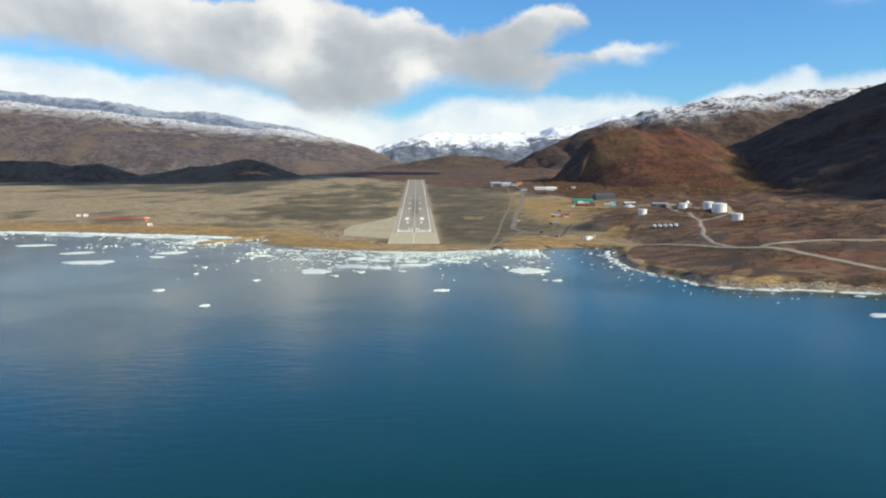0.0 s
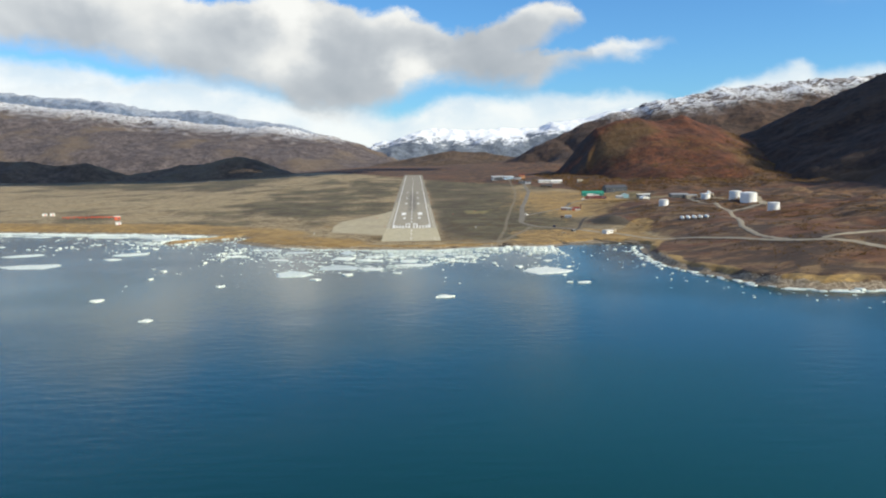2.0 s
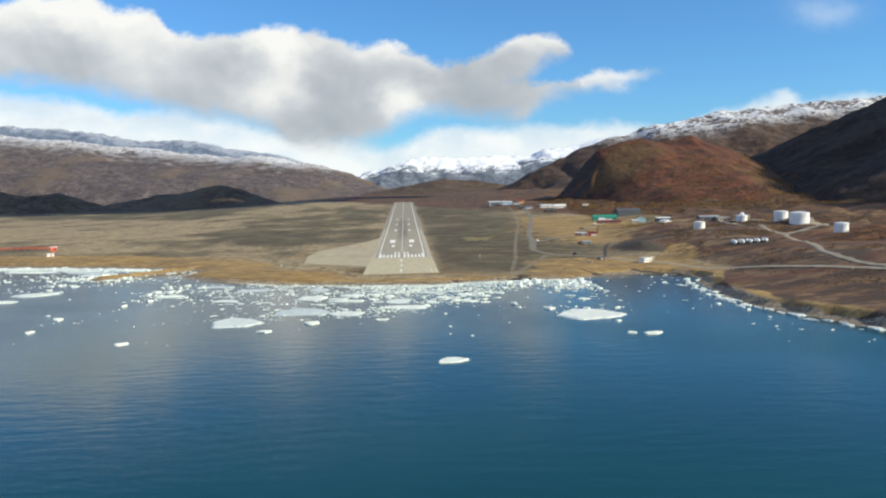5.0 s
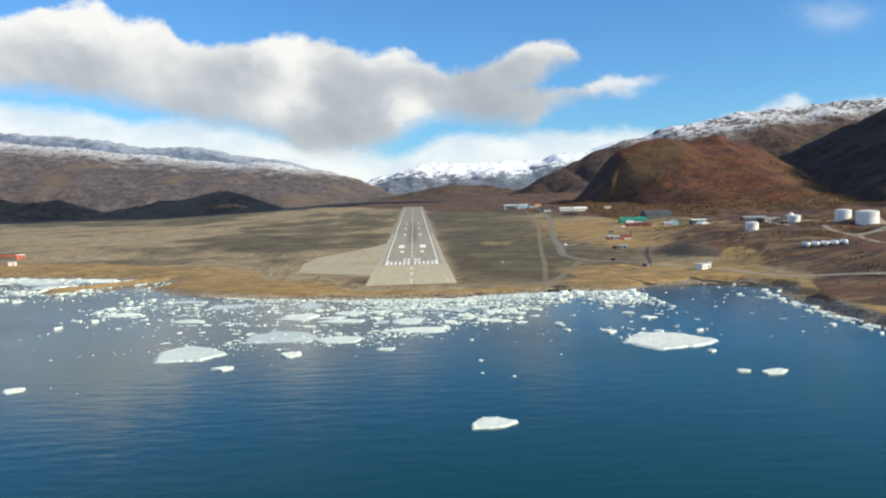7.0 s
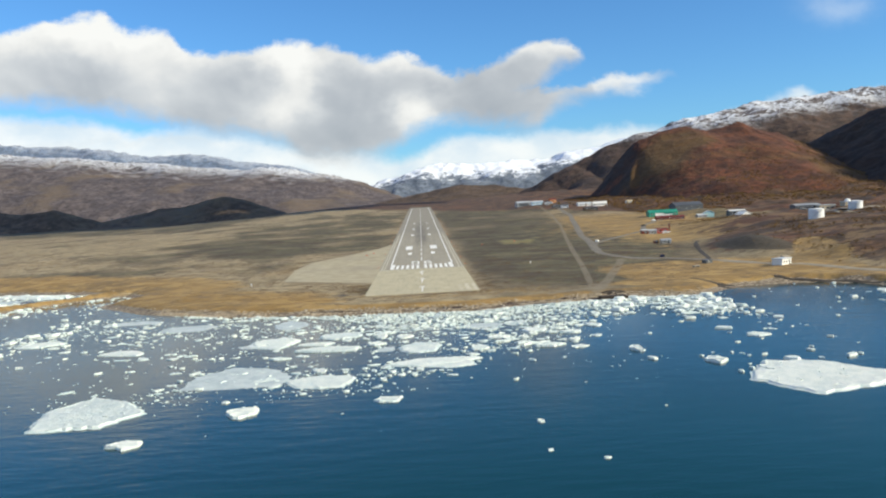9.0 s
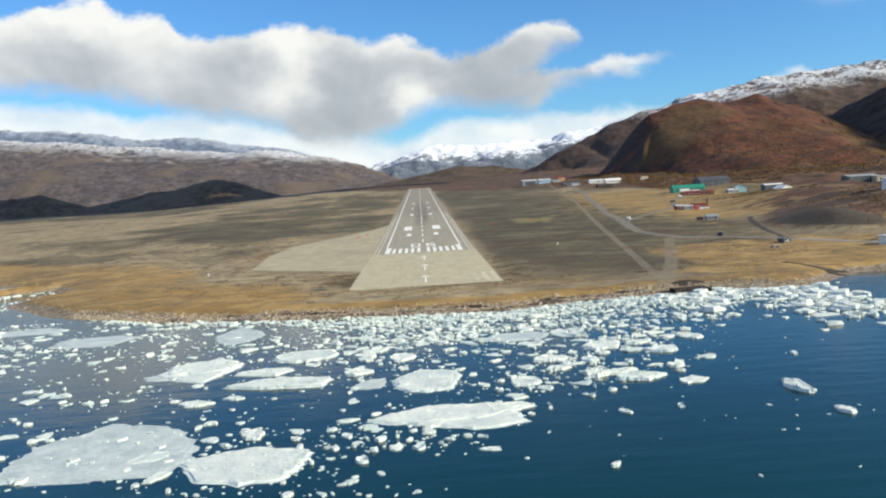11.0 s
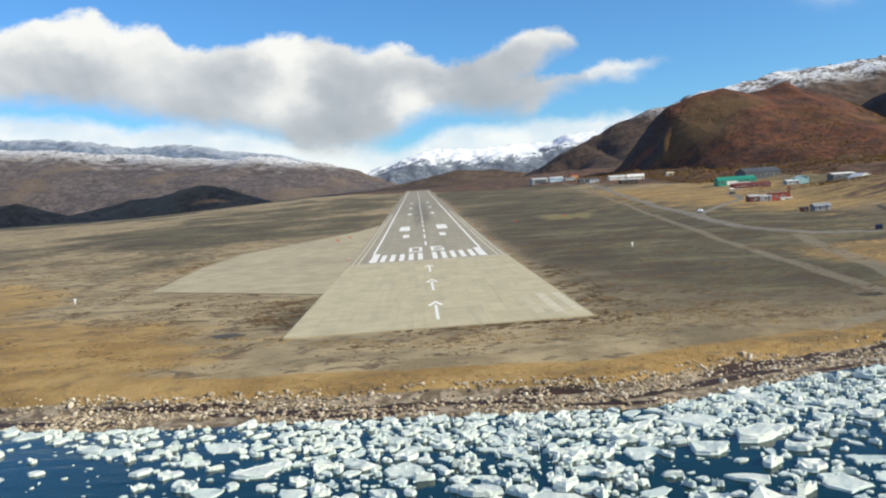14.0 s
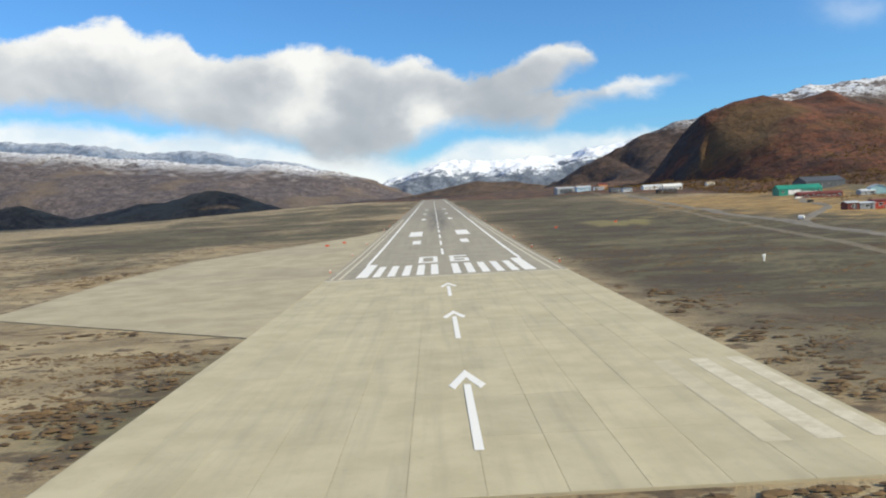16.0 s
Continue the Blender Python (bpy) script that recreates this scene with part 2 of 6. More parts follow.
def part(name, bm, mat, parent=None, label=""):
    me = bpy.data.meshes.new(name)
    bm.normal_update()
    bm.to_mesh(me)
    bm.free()
    me.materials.append(mat)
    ob = new(name, me)
    ob.parent = parent
    if label:
        ob["label"] = label
    return ob


def sheet(name, xs, ys, zs, mat, smooth_shade=True):
    """A height field over the crossing lines xs and ys, all in plan units."""
    nx, ny = len(xs), len(ys)
    co = np.empty((ny * nx, 3), np.float32)
    X, Y = np.meshgrid(xs, ys)
    co[:, 0], co[:, 1], co[:, 2] = X.ravel() * U, Y.ravel() * U, zs.ravel() * U
    i = (np.arange(ny - 1)[:, None] * nx + np.arange(nx - 1)[None, :]).ravel()
    quads = np.stack([i, i + 1, i + nx + 1, i + nx], 1).astype(np.int32)
    me = bpy.data.meshes.new(name)
    me.vertices.add(len(co)), me.vertices.foreach_set("co", co.ravel())
    me.loops.add(quads.size), me.loops.foreach_set("vertex_index", quads.ravel())
    me.polygons.add(len(quads))
    me.polygons.foreach_set("loop_start", np.arange(0, quads.size, 4, dtype=np.int32))
    me.polygons.foreach_set("loop_total", np.full(len(quads), 4, np.int32))
    me.update(calc_edges=True)
    me.polygons.foreach_set("use_smooth", [smooth_shade] * len(quads))
    me.materials.append(mat)
    return new(name, me)


def put_attr(ob, name, values):
    a = ob.data.attributes.new(name, "FLOAT", "POINT")
    a.data.foreach_set("value", np.asarray(values, np.float32).ravel())


def box(bm, x0, x1, y0, y1, z0, z1):
    v = [bm.verts.new(p) for p in ((x0, y0, z0), (x1, y0, z0), (x1, y1, z0), (x0, y1, z0), (x0, y0, z1), (x1, y0, z1), (x1, y1, z1), (x0, y1, z1))]
    for f in ((3, 2, 1, 0), (4, 5, 6, 7), (0, 1, 5, 4), (1, 2, 6, 5), (2, 3, 7, 6), (3, 0, 4, 7)):
        bm.faces.new([v[k] for k in f])
    return v


# ---------------------------------------------------------------- materials
def material(name, build, **bsdf):
    mat = bpy.data.materials.new(name)
    mat.use_nodes = True
    n = Nodes(mat.node_tree)
    b = n.add("ShaderNodeBsdfPrincipled")
    for k, v in bsdf.items():
        b.inputs[k.replace("_", " ")].default_value = v
    out = n.add("ShaderNodeOutputMaterial")
    mat.node_tree.links.new(b.outputs[0], out.inputs[0])
    where = n.add("ShaderNodeNewGeometry").outputs["Position"]
    build(n, b, where)
    return mat


def bump(n, b, height, strength, distance):
    n.put(b.inputs["Normal"], n.add("ShaderNodeBump", {"Height": height, "Strength": strength, "Distance": distance}).outputs[0])


def plain(name, col, rough=0.7, metal=0.0, vary=0.12, scale=1.5):
    """Paint or sheet metal with slight dirt and fading at two scales."""
    def build(n, b, w):
        d = n.m("ADD", n.m("MULTIPLY", n.noise(w, scale, 5), 0.6), n.m("MULTIPLY", n.noise(w, scale * 0.15, 3), 0.4))
        n.put(b.inputs["Base Color"], n.mix(n.step(d, 0.35, 0.7), tuple(c * (1 - vary) for c in col), tuple(min(1, c * (1 + vary)) for c in col)))
        bump(n, b, n.noise(w, scale * 6, 3), 0.15, 0.02)
    return material(name, build, Roughness=rough, Metallic=metal)


def _ground(n, b, w):
    flat = n.add("ShaderNodeMapping", {0: w, 3: (0.75, 1.0, 0.3)}).outputs[0]
    big, mid, fin = n.noise(flat, 0.02, 5, 0.6), n.noise(flat, 0.11, 6, 0.62), n.noise(flat, 0.9, 5, 0.65)
    patch, grit = n.noise(flat, 0.27, 7, 0.68, 0.4), n.noise(flat, 5.0, 3, 0.6)
    clump = n.m("ADD", n.m("MULTIPLY", mid, 0.6), n.m("MULTIPLY", fin, 0.4))
    gravel = n.mix(n.step(mid, 0.36, 0.64), (0.212, 0.162, 0.089), (0.392, 0.312, 0.180))
    gravel = n.mix(n.m("MULTIPLY", n.step(n.m("ADD", n.m("MULTIPLY", big, 0.6), n.m("MULTIPLY", patch, 0.4)), 0.47, 0.58), 0.6), gravel, (0.285, 0.205, 0.105))
    gravel = n.mix(n.m("MULTIPLY", n.step(fin, 0.52, 0.72), 0.5), gravel, (0.13, 0.105, 0.07))
    gravel = n.mix(n.m("MULTIPLY", n.step(grit, 0.45, 0.8), 0.3), gravel, (0.36, 0.32, 0.22))
    heath = n.mix(n.step(fin, 0.35, 0.65), (0.047, 0.041, 0.021), (0.098, 0.086, 0.044))
    heath = n.mix(n.m("MULTIPLY", n.step(mid, 0.48, 0.66), 0.75), heath, (0.124, 0.111, 0.055))
    drift = n.noise(n.add("ShaderNodeMapping", {0: w, 3: (0.5, 1.0, 0.3)}).outputs[0], 0.055, 5, 0.6, 0.6)
    heath = n.mix(n.m("MULTIPLY", n.step(drift, 0.54, 0.59), 0.75), heath, (0.164, 0.141, 0.074))
    heath = n.mix(n.m("MULTIPLY", n.step(drift, 0.47, 0.43), 0.85), heath, (0.050, 0.034, 0.019))
    heath = n.mix(n.m("MULTIPLY", n.step(patch, 0.48, 0.62), 0.7), heath, (0.062, 0.042, 0.024))
    straw = n.mix(n.step(mid, 0.38, 0.66), (0.255, 0.155, 0.048), (0.40, 0.265, 0.098))
    straw = n.mix(n.m("MULTIPLY", n.step(n.m("ADD", n.m("MULTIPLY", patch, 0.6), n.m("MULTIPLY", big, 0.4)), 0.48, 0.58), 0.75), straw, (0.145, 0.100, 0.050))
    straw = n.mix(n.m("MULTIPLY", n.step(fin, 0.54, 0.72), 0.5), straw, (0.14, 0.085, 0.035))
    shrub = n.mix(n.step(mid, 0.36, 0.62), (0.062, 0.030, 0.016), (0.185, 0.098, 0.046))
    tan = n.step(n.m("ADD", n.m("MULTIPLY", big, 0.55), n.m("MULTIPLY", mid, 0.45)), 0.505, 0.56)
    north = n.add("ShaderNodeSeparateXYZ", {0: w}).outputs[1]
    tan = n.m("MULTIPLY", tan, n.step(n.m("ADD", north, n.m("MULTIPLY", mid, 90.0)), 420.0, 330.0))
    shrub = n.mix(n.m("MULTIPLY", tan, 0.5), shrub, n.mix(n.step(fin, 0.4, 0.6), (0.175, 0.122, 0.060), (0.235, 0.165, 0.080)))
    shrub = n.mix(n.m("MULTIPLY", n.step(n.noise(flat, 0.045, 5, 0.6, 0.5), 0.46, 0.55), 0.85), shrub, (0.040, 0.022, 0.014))
    shrub = n.mix(n.m("MULTIPLY", n.step(patch, 0.5, 0.66), 0.8), shrub, (0.035, 0.024, 0.016))
    shrub = n.mix(n.m("MULTIPLY", n.step(n.noise(flat, 0.013, 5, 0.6, 0.5), 0.52, 0.60), 0.7), shrub, n.mix(n.step(mid, 0.4, 0.6), (0.085, 0.030, 0.014), (0.150, 0.056, 0.022)))
    shingle = n.mix(n.step(fin, 0.4, 0.62), (0.13, 0.098, 0.065), (0.34, 0.28, 0.205))
    gravel = n.mix(n.m("MULTIPLY", n.attr("dust"), 0.88), gravel, n.mix(n.step(clump, 0.38, 0.62), (0.072, 0.057, 0.033), (0.142, 0.115, 0.069)))
    # dark cushions of scrub strewn over the gravel
    h = n.attr("heath")
    scrub = n.step(n.m("ADD", patch, n.m("MULTIPLY", h, 0.12)), 0.545, 0.60)
    col = n.mix(n.m("MULTIPLY", scrub, 0.85), gravel, n.mix(n.step(fin, 0.4, 0.6), (0.065, 0.046, 0.028), (0.15, 0.10, 0.055)))

    def over(name, c, hard=0.10):
        a = n.attr(name)
        return n.step(n.m("ADD", a, n.m("MULTIPLY", n.m("SUBTRACT", clump, 0.5), 1.5)), 0.5 - hard, 0.5 + hard), c

    peat = n.mix(n.step(fin, 0.35, 0.65), (0.040, 0.032, 0.022), (0.085, 0.066, 0.042))
    moss = n.mix(n.step(fin, 0.35, 0.65), (0.150, 0.128, 0.052), (0.225, 0.190, 0.080))
    for name, c, hard in (("meadow", moss, 0.34), ("heath", heath, 0.34), ("shrub", shrub, 0.16), ("peat", peat, 0.2), ("straw", straw, 0.16), ("shingle", shingle, 0.12)):
        f, c = over(name, c, hard)
        col = n.mix(n.m("MULTIPLY", f, 0.9 if name == "heath" else 1.0), col, c)
    worn = n.step(n.m("ADD", n.attr("track"), n.m("MULTIPLY", n.m("SUBTRACT", clump, 0.5), 1.1)), 0.25, 0.85)
    col = n.mix(n.m("MULTIPLY", worn, 0.7), col, n.mix(n.step(fin, 0.38, 0.66), (0.235, 0.200, 0.140), (0.175, 0.148, 0.105)))
    n.put(b.inputs["Base Color"], col)
    bump(n, b, n.m("ADD", n.m("MULTIPLY", fin, 1.0), n.m("ADD", n.m("MULTIPLY", grit, 0.25), n.m("MULTIPLY", patch, 1.5))), 0.6, 0.4)


M_GROUND = material("tundra", _ground, Roughness=0.95)


def _water(n, b, w):
    long = n.add("ShaderNodeMapping", {0: w, 2: (0, 0, radians(12)), 3: (0.35, 1.0, 1.0)}).outputs[0]
    swell = n.noise(long, 0.30, 3, 0.5)
    rip = n.noise(long, 1.3, 3, 0.55)
    gust = n.noise(w, 0.008, 3, 0.5)
    offshore = n.mix(n.step(n.noise(w, 0.004, 2), 0.35, 0.65), (0.0008, 0.033, 0.033), (0.0012, 0.047, 0.045))
    # the water colour darkens towards the shore
    north = n.add("ShaderNodeSeparateXYZ", {0: w}).outputs[1]
    clear = n.step(n.m("ADD", north, n.m("MULTIPLY", gust, 60.0)), -300.0, -170.0)
    n.put(b.inputs["Base Color"], n.mix(n.m("MULTIPLY", clear, 0.8), offshore, (0.0008, 0.015, 0.0155)))
    n.put(b.inputs["Roughness"], n.m("MULTIPLY_ADD", n.step(gust, 0.4, 0.65), 0.10, 0.10))
    bump(n, b, n.m("ADD", swell, n.m("MULTIPLY", rip, 0.3)), 0.25, 0.30)


M_WATER = material("fjord_water", _water, IOR=1.33)


def mountain_material(name, low, high, snow_z, snow_soft, rock=(0.10, 0.085, 0.075), tint=None, scale=1.0, snow_amount=1.0, snow_floor=0.0, mottle=0.0):
    """Autumn scrub below, bare rock on the steep, snow within about -snow_z metres of the crest."""
    def build(n, b, w):
        big, mid, fin = n.noise(w, 0.0035 * scale, 6, 0.6), n.noise(w, 0.016 * scale, 6, 0.65), n.noise(w, 0.07 * scale, 5, 0.65)
        nz = n.add("ShaderNodeSeparateXYZ", {0: n.add("ShaderNodeNewGeometry").outputs["Normal"]}).outputs[2]
        col = n.mix(n.step(mid, 0.36, 0.64), low, high)
        spk = n.noise(w, 0.30 * scale, 4, 0.7)
        col = n.mix(n.m("MULTIPLY", n.step(fin, 0.46, 0.62), 0.78), col, tuple(c * 0.42 for c in low))
        col = n.mix(n.m("MULTIPLY", n.step(spk, 0.52, 0.64), 0.7), col, tuple(c * 0.38 for c in low))
        col = n.mix(n.m("MULTIPLY", n.step(spk, 0.44, 0.34), 0.5), col, tuple(c * 1.5 for c in high))
        thicket = n.noise(w, 0.034 * scale, 5, 0.62, 0.4)
        col = n.mix(n.m("MULTIPLY", n.step(thicket, 0.50, 0.60), 0.6), col, tuple(c * 0.45 for c in low))
        if tint:
            col = n.mix(n.m("MULTIPLY", n.step(big, 0.48, 0.62), 0.75), col, tint)
        cliff = n.step(n.m("ADD", nz, n.m("MULTIPLY", n.m("SUBTRACT", mid, 0.5), 0.35)), 0.76, 0.60)
        col = n.mix(n.m("MULTIPLY", cliff, 0.85), col, n.mix(n.step(fin, 0.4, 0.6), tuple(c * 0.55 for c in rock), rock))
        h = n.m("ADD", n.m("MULTIPLY", n.attr("below"), -1.0), n.m("MULTIPLY", n.m("SUBTRACT", n.m("ADD", n.m("MULTIPLY", mid, 0.6), n.m("MULTIPLY", fin, 0.4)), 0.5), snow_soft * 10.0))
        h = n.m("ADD", h, n.m("MULTIPLY", n.m("SUBTRACT", nz, 0.85), snow_soft * 2.0))
        z = n.add("ShaderNodeSeparateXYZ", {0: w}).outputs[2]
        snow_amount_z = n.m("MULTIPLY", n.step(n.m("ADD", z, n.m("MULTIPLY", n.m("SUBTRACT", mid, 0.5), 160.0)), snow_floor - 25.0, snow_floor + 35.0), snow_amount)
        snow = n.m("MULTIPLY", n.step(h, snow_z - snow_soft * 0.5, snow_z + snow_soft * 0.8), snow_amount_z)
        if mottle:
            bare = n.step(n.m("ADD", n.m("MULTIPLY", mid, 0.5), n.m("MULTIPLY", fin, 0.5)), 0.46, 0.56)
            snow = n.m("MULTIPLY", snow, n.m("SUBTRACT", 1.0, n.m("MULTIPLY", bare, mottle)))
        col = n.mix(snow, col, (0.80, 0.84, 0.90))
        n.put(b.inputs["Base Color"], col)
        bump(n, b, n.m("ADD", mid, n.m("MULTIPLY", fin, 0.6)), 0.8, 9.0 / scale)
    return material(name, build, Roughness=0.95)


# brown slopes with some purple-grey distance haze mixed into their colours
M_LEFT = mountain_material("far_plateau", (0.083, 0.068, 0.072), (0.152, 0.124, 0.124), -38, 44, rock=(0.13, 0.125, 0.13), tint=(0.135, 0.100, 0.072), snow_amount=0.85, mottle=0.8, snow_floor=185.0)
# the blue of the air in between is put into this plateau's colours
M_REAR = mountain_material("haze_tinted_plateau", (0.145, 0.195, 0.285), (0.195, 0.25, 0.35), -30, 40, rock=(0.16, 0.20, 0.28), snow_amount=0.42, mottle=0.6)
M_FOOT = mountain_material("dark_foothill", (0.085, 0.060, 0.042), (0.15, 0.105, 0.070), 3000, 40, tint=(0.125, 0.100, 0.066))
# rock tinted blue in place of real distance haze
M_FAR = mountain_material("haze_blue_snow_peaks", (0.14, 0.17, 0.22), (0.20, 0.24, 0.30), -70, 34, rock=(0.15, 0.19, 0.26))
M_MID = mountain_material("low_hill", (0.075, 0.048, 0.032), (0.13, 0.085, 0.055), 3000, 40)
M_BROWN = mountain_material("autumn_mountain", (0.060, 0.0195, 0.010), (0.155, 0.050, 0.021), 3000, 40, rock=(0.050, 0.040, 0.037), tint=(0.120, 0.072, 0.026), scale=1.6)
M_RIDGE = mountain_material("snow_ridge", (0.060, 0.038, 0.030), (0.105, 0.062, 0.043), -62, 34, rock=(0.085, 0.085, 0.095), snow_amount=0.85, snow_floor=215.0, mottle=0.92)
# dark rock and scrub, coloured darker still to deepen the shade on it
M_DARK = mountain_material("shade_darkened_mountain", (0.034, 0.020, 0.015), (0.066, 0.037, 0.023), 3000, 40, rock=(0.045, 0.040, 0.040), tint=(0.070, 0.042, 0.022))


# ---------------------------------------------------------------- land and water
# wheel tracks worn into the ground: points and half width, in plan units
TRACKS = (([(80, -165), (84, -150), (92, -102), (105, -21), (117, 70), (145, 260), (174, 447), (206, 693), (236, 1060)], 0.9),
          ([(78, -180), (84, -168), (100, -122), (119, -60), (136, -4)], 1.7), ([(60, -172), (84, -160), (92, -140)], 0.9))


def track_wear(x, y):
    wear = np.zeros(x.shape)
    for pts, half in TRACKS:
        for (ax, ay), (bx, by) in zip(pts, pts[1:]):
            dx, dy = bx - ax, by - ay
            t = np.clip(((x - ax) * dx + (y - ay) * dy) / (dx * dx + dy * dy), 0, 1)
            wear = np.maximum(wear, 1 - smooth(np.hypot(x - ax - t * dx, y - ay - t * dy), half, half + 2.0))
    return wear


def make_ground():
    xs = axis(((-6000, -1600, 220), (-1600, -700, 30), (-700, -260, 8), (-260, -100, 2.6), (-100, 130, 1.25), (130, 330, 2.4), (330, 520, 4), (520, 700, 8), (700, 1600, 30), (1600, 6000, 220)))
    ys = axis(((-1400, -520, 40), (-520, -215, 4), (-215, -90, 1.25), (-90, 60, 2.2), (60, 300, 4), (300, 900, 10), (900, 2000, 30), (2000, 4200, 110)))
    X, Y = np.meshgrid(xs, ys)
    Z = ground_z(X, Y)
    D = shore_distance(X, Y)
    beside = 1 - smooth(np.abs(X), 31, 44)
    on = smooth(Y, -156, -146) * (1 - smooth(Y, 1700, 1760))
    Z = Z + (runway_z(Y) - 0.22 - Z) * beside * on
    apron = smooth(X, -100, -90) * (1 - smooth(X, -30, -20)) * smooth(Y, -95, -85) * (1 - smooth(Y, 250, 300))
    Z = Z + (runway_z(Y) - 0.22 - Z) * apron
    ob = sheet("ground", xs, ys, Z, M_GROUND)
    big, mid = fbm(X / 170, Y / 260, 4), fbm(X / 45, Y / 80, 4)
    east = smooth(X, 150, 230)
    near = 1 - smooth(D, 24, 62)
    straw = 0.85 * smooth(D, 5.5, 8) * (1 - smooth(D, 12, 17)) + (0.50 - 0.32 * (1 - smooth(np.abs(X - 10), 45, 90))) * smooth(D, 18, 28) * (1 - smooth(D, 30, 46))
    straw = straw + 0.72 * smooth(-X, 25, 65) * smooth(D, 6, 11) * (1 - smooth(D, 48, 100))
    straw = straw + 0.95 * smooth(X, 88, 125) * (1 - smooth(X, 205, 260)) * smooth(D, 5, 10) * smooth(Y, -240, -180) * (1 - 0.80 * smooth(Y, -85, -25))
    straw = straw + 0.20 * smooth(X, 125, 200) * smooth(Y, 20, 160) * (1 - smooth(X, 420, 520)) * (1 - smooth(Y, 700, 950))
    straw = straw + 0.30 * smooth(X, 180, 230) * (1 - smooth(X, 330, 400)) * smooth(Y, 60, 160) * (1 - smooth(Y, 620, 750))
    straw = straw - 1.2 * smooth(X + 0.45 * (Y - 600), 370, 450) * smooth(Y, 430, 560) - 0.8 * smooth(X, 300, 380) * (1 - smooth(Y, 150, 350))
    straw = straw - 0.55 * smooth(X, 185, 215) * smooth(-Y, 170, 230) + 0.7 * smooth(-X, 172, 186) * smooth(-Y, 28, 45) * smooth(D, 0.5, 2)
    straw = straw + 1.1 * smooth(X, 165, 195) * smooth(D, 3, 7) * (1 - smooth(D, 9, 24)) * smooth(fbm(X / 26 + 4, Y / 26, 3), 0.42, 0.6) * smooth(-Y, 120, 170)
    straw = straw + 2.4 * np.exp(-(((X - 252 - 0.28 * (Y + 45)) / 13) ** 2 + ((Y + 45) / 40) ** 2)) - 0.9 * np.exp(-(((X - 228) / 19) ** 2 + ((Y - 2) / 46) ** 2))
    put_attr(ob, "straw", np.clip(straw + (big - 0.5) * 0.8, 0, 1.1) * (1 - 0.6 * smooth(X, 230, 300) * (1 - smooth(Y, 100, 300))))
    meadow = np.exp(-(((X - 92 - 0.04 * Y) / 28) ** 2 + ((Y - 205) / 85) ** 2) ** 2)
    meadow = meadow * smooth(fbm(X / 24 + 6, Y / 70, 4), 0.34, 0.56)
    heath = 0.10 + (mid - 0.5) * 2.2 + (big - 0.5) * 1.2 + 0.1 + 0.62 * smooth(X, 30, 50) * (1 - smooth(X, 130, 190)) * smooth(Y, -150, -110) + 0.38 * smooth(X, 40, 70) * (1 - smooth(X, 150, 210)) * smooth(Y, -150, -125) * (1 - smooth(Y, 90, 220))
    heath = heath - 0.7 * (1 - smooth(Y, -150, -128)) * (1 - smooth(np.abs(X), 75, 110))
    heath = heath + 0.55 * smooth(-X, 34, 60) * smooth(Y, 120, 240) * (1 - smooth(-X, 160, 330)) * (1 - smooth(Y, 800, 1100))
    # the last term's dark western heath also paints in soft cloud shade
    heath = heath + 0.36 * smooth(X, 110, 170) * (1 - 0.8 * smooth(X, 180, 220)) * smooth(Y, -60, 60) - 1.3 * meadow - 0.25 * smooth(-X, 200, 500) + 0.95 * smooth(Y + 0.9 * X, 420, 800) * smooth(-X, 250, 500)
    put_attr(ob, "heath", np.clip(heath, 0, 1.1))
    mound = np.exp(-(((X - 228 + 0.10 * Y) / 19) ** 2 + ((Y - 2) / 46) ** 2))
    put_attr(ob, "peat", np.clip(1.15 * smooth(mound, 0.30, 0.62), 0, 1.1))
    put_attr(ob, "track", track_wear(X, Y))
    put_attr(ob, "dust", np.clip(smooth(X, 26, 40) * (0.45 + 0.55 * smooth(Y, -158, -140)) * (1 - smooth(X, 170, 240)) * (1.15 + (mid - 0.5)), 0, 1.1))
    put_attr(ob, "meadow", np.clip(meadow * 1.1, 0, 1.1))
    put_attr(ob, "shrub", np.clip(1.15 * smooth(X, 222, 270) * (1 - smooth(Y, 120, 420) * (1 - smooth(X, 380, 520))) + smooth(Y, 1300, 1700) * 0.8 * smooth(X, -50, 250) + 1.1 * smooth(X + 0.45 * (Y - 600), 325, 420) * smooth(Y, 560, 680) + (mid - 0.5) * 0.7 * east + 0.10 * smooth(X, 130, 200) * smooth(Y, -20, 120) + smooth(X, 185, 215) * smooth(-Y, 170, 230) * 1.1 + 0.8 * np.exp(-(((X - 240) / 45) ** 2 + ((Y - 20) / 70) ** 2)), 0, 1.15))
    spit = smooth(-X, 172, 186) * smooth(-Y, 28, 45)
    put_attr(ob, "shingle", np.clip(1.2 * (1 - smooth(D, 4.5 - 3.5 * spit, 8.5 - 6.5 * spit)), 0, 1.2))
    tagged(ob, "tan gravel plain with heath, straw-coloured grass and shrubs", "ground", kind="structure")
    # the fjord
    wx, wy = axis(((-6000, -600, 600), (-600, 600, 60), (600, 6000, 600))), axis(((-3000, -900, 300), (-900, 200, 50), (200, 1100, 300)))
    water = sheet("water", wx, wy, np.full((len(wy), len(wx)), SEA), M_WATER)
    tagged(water, "deep blue fjord water with light ripples", "water", kind="structure")


make_ground()


RELIEF = {}


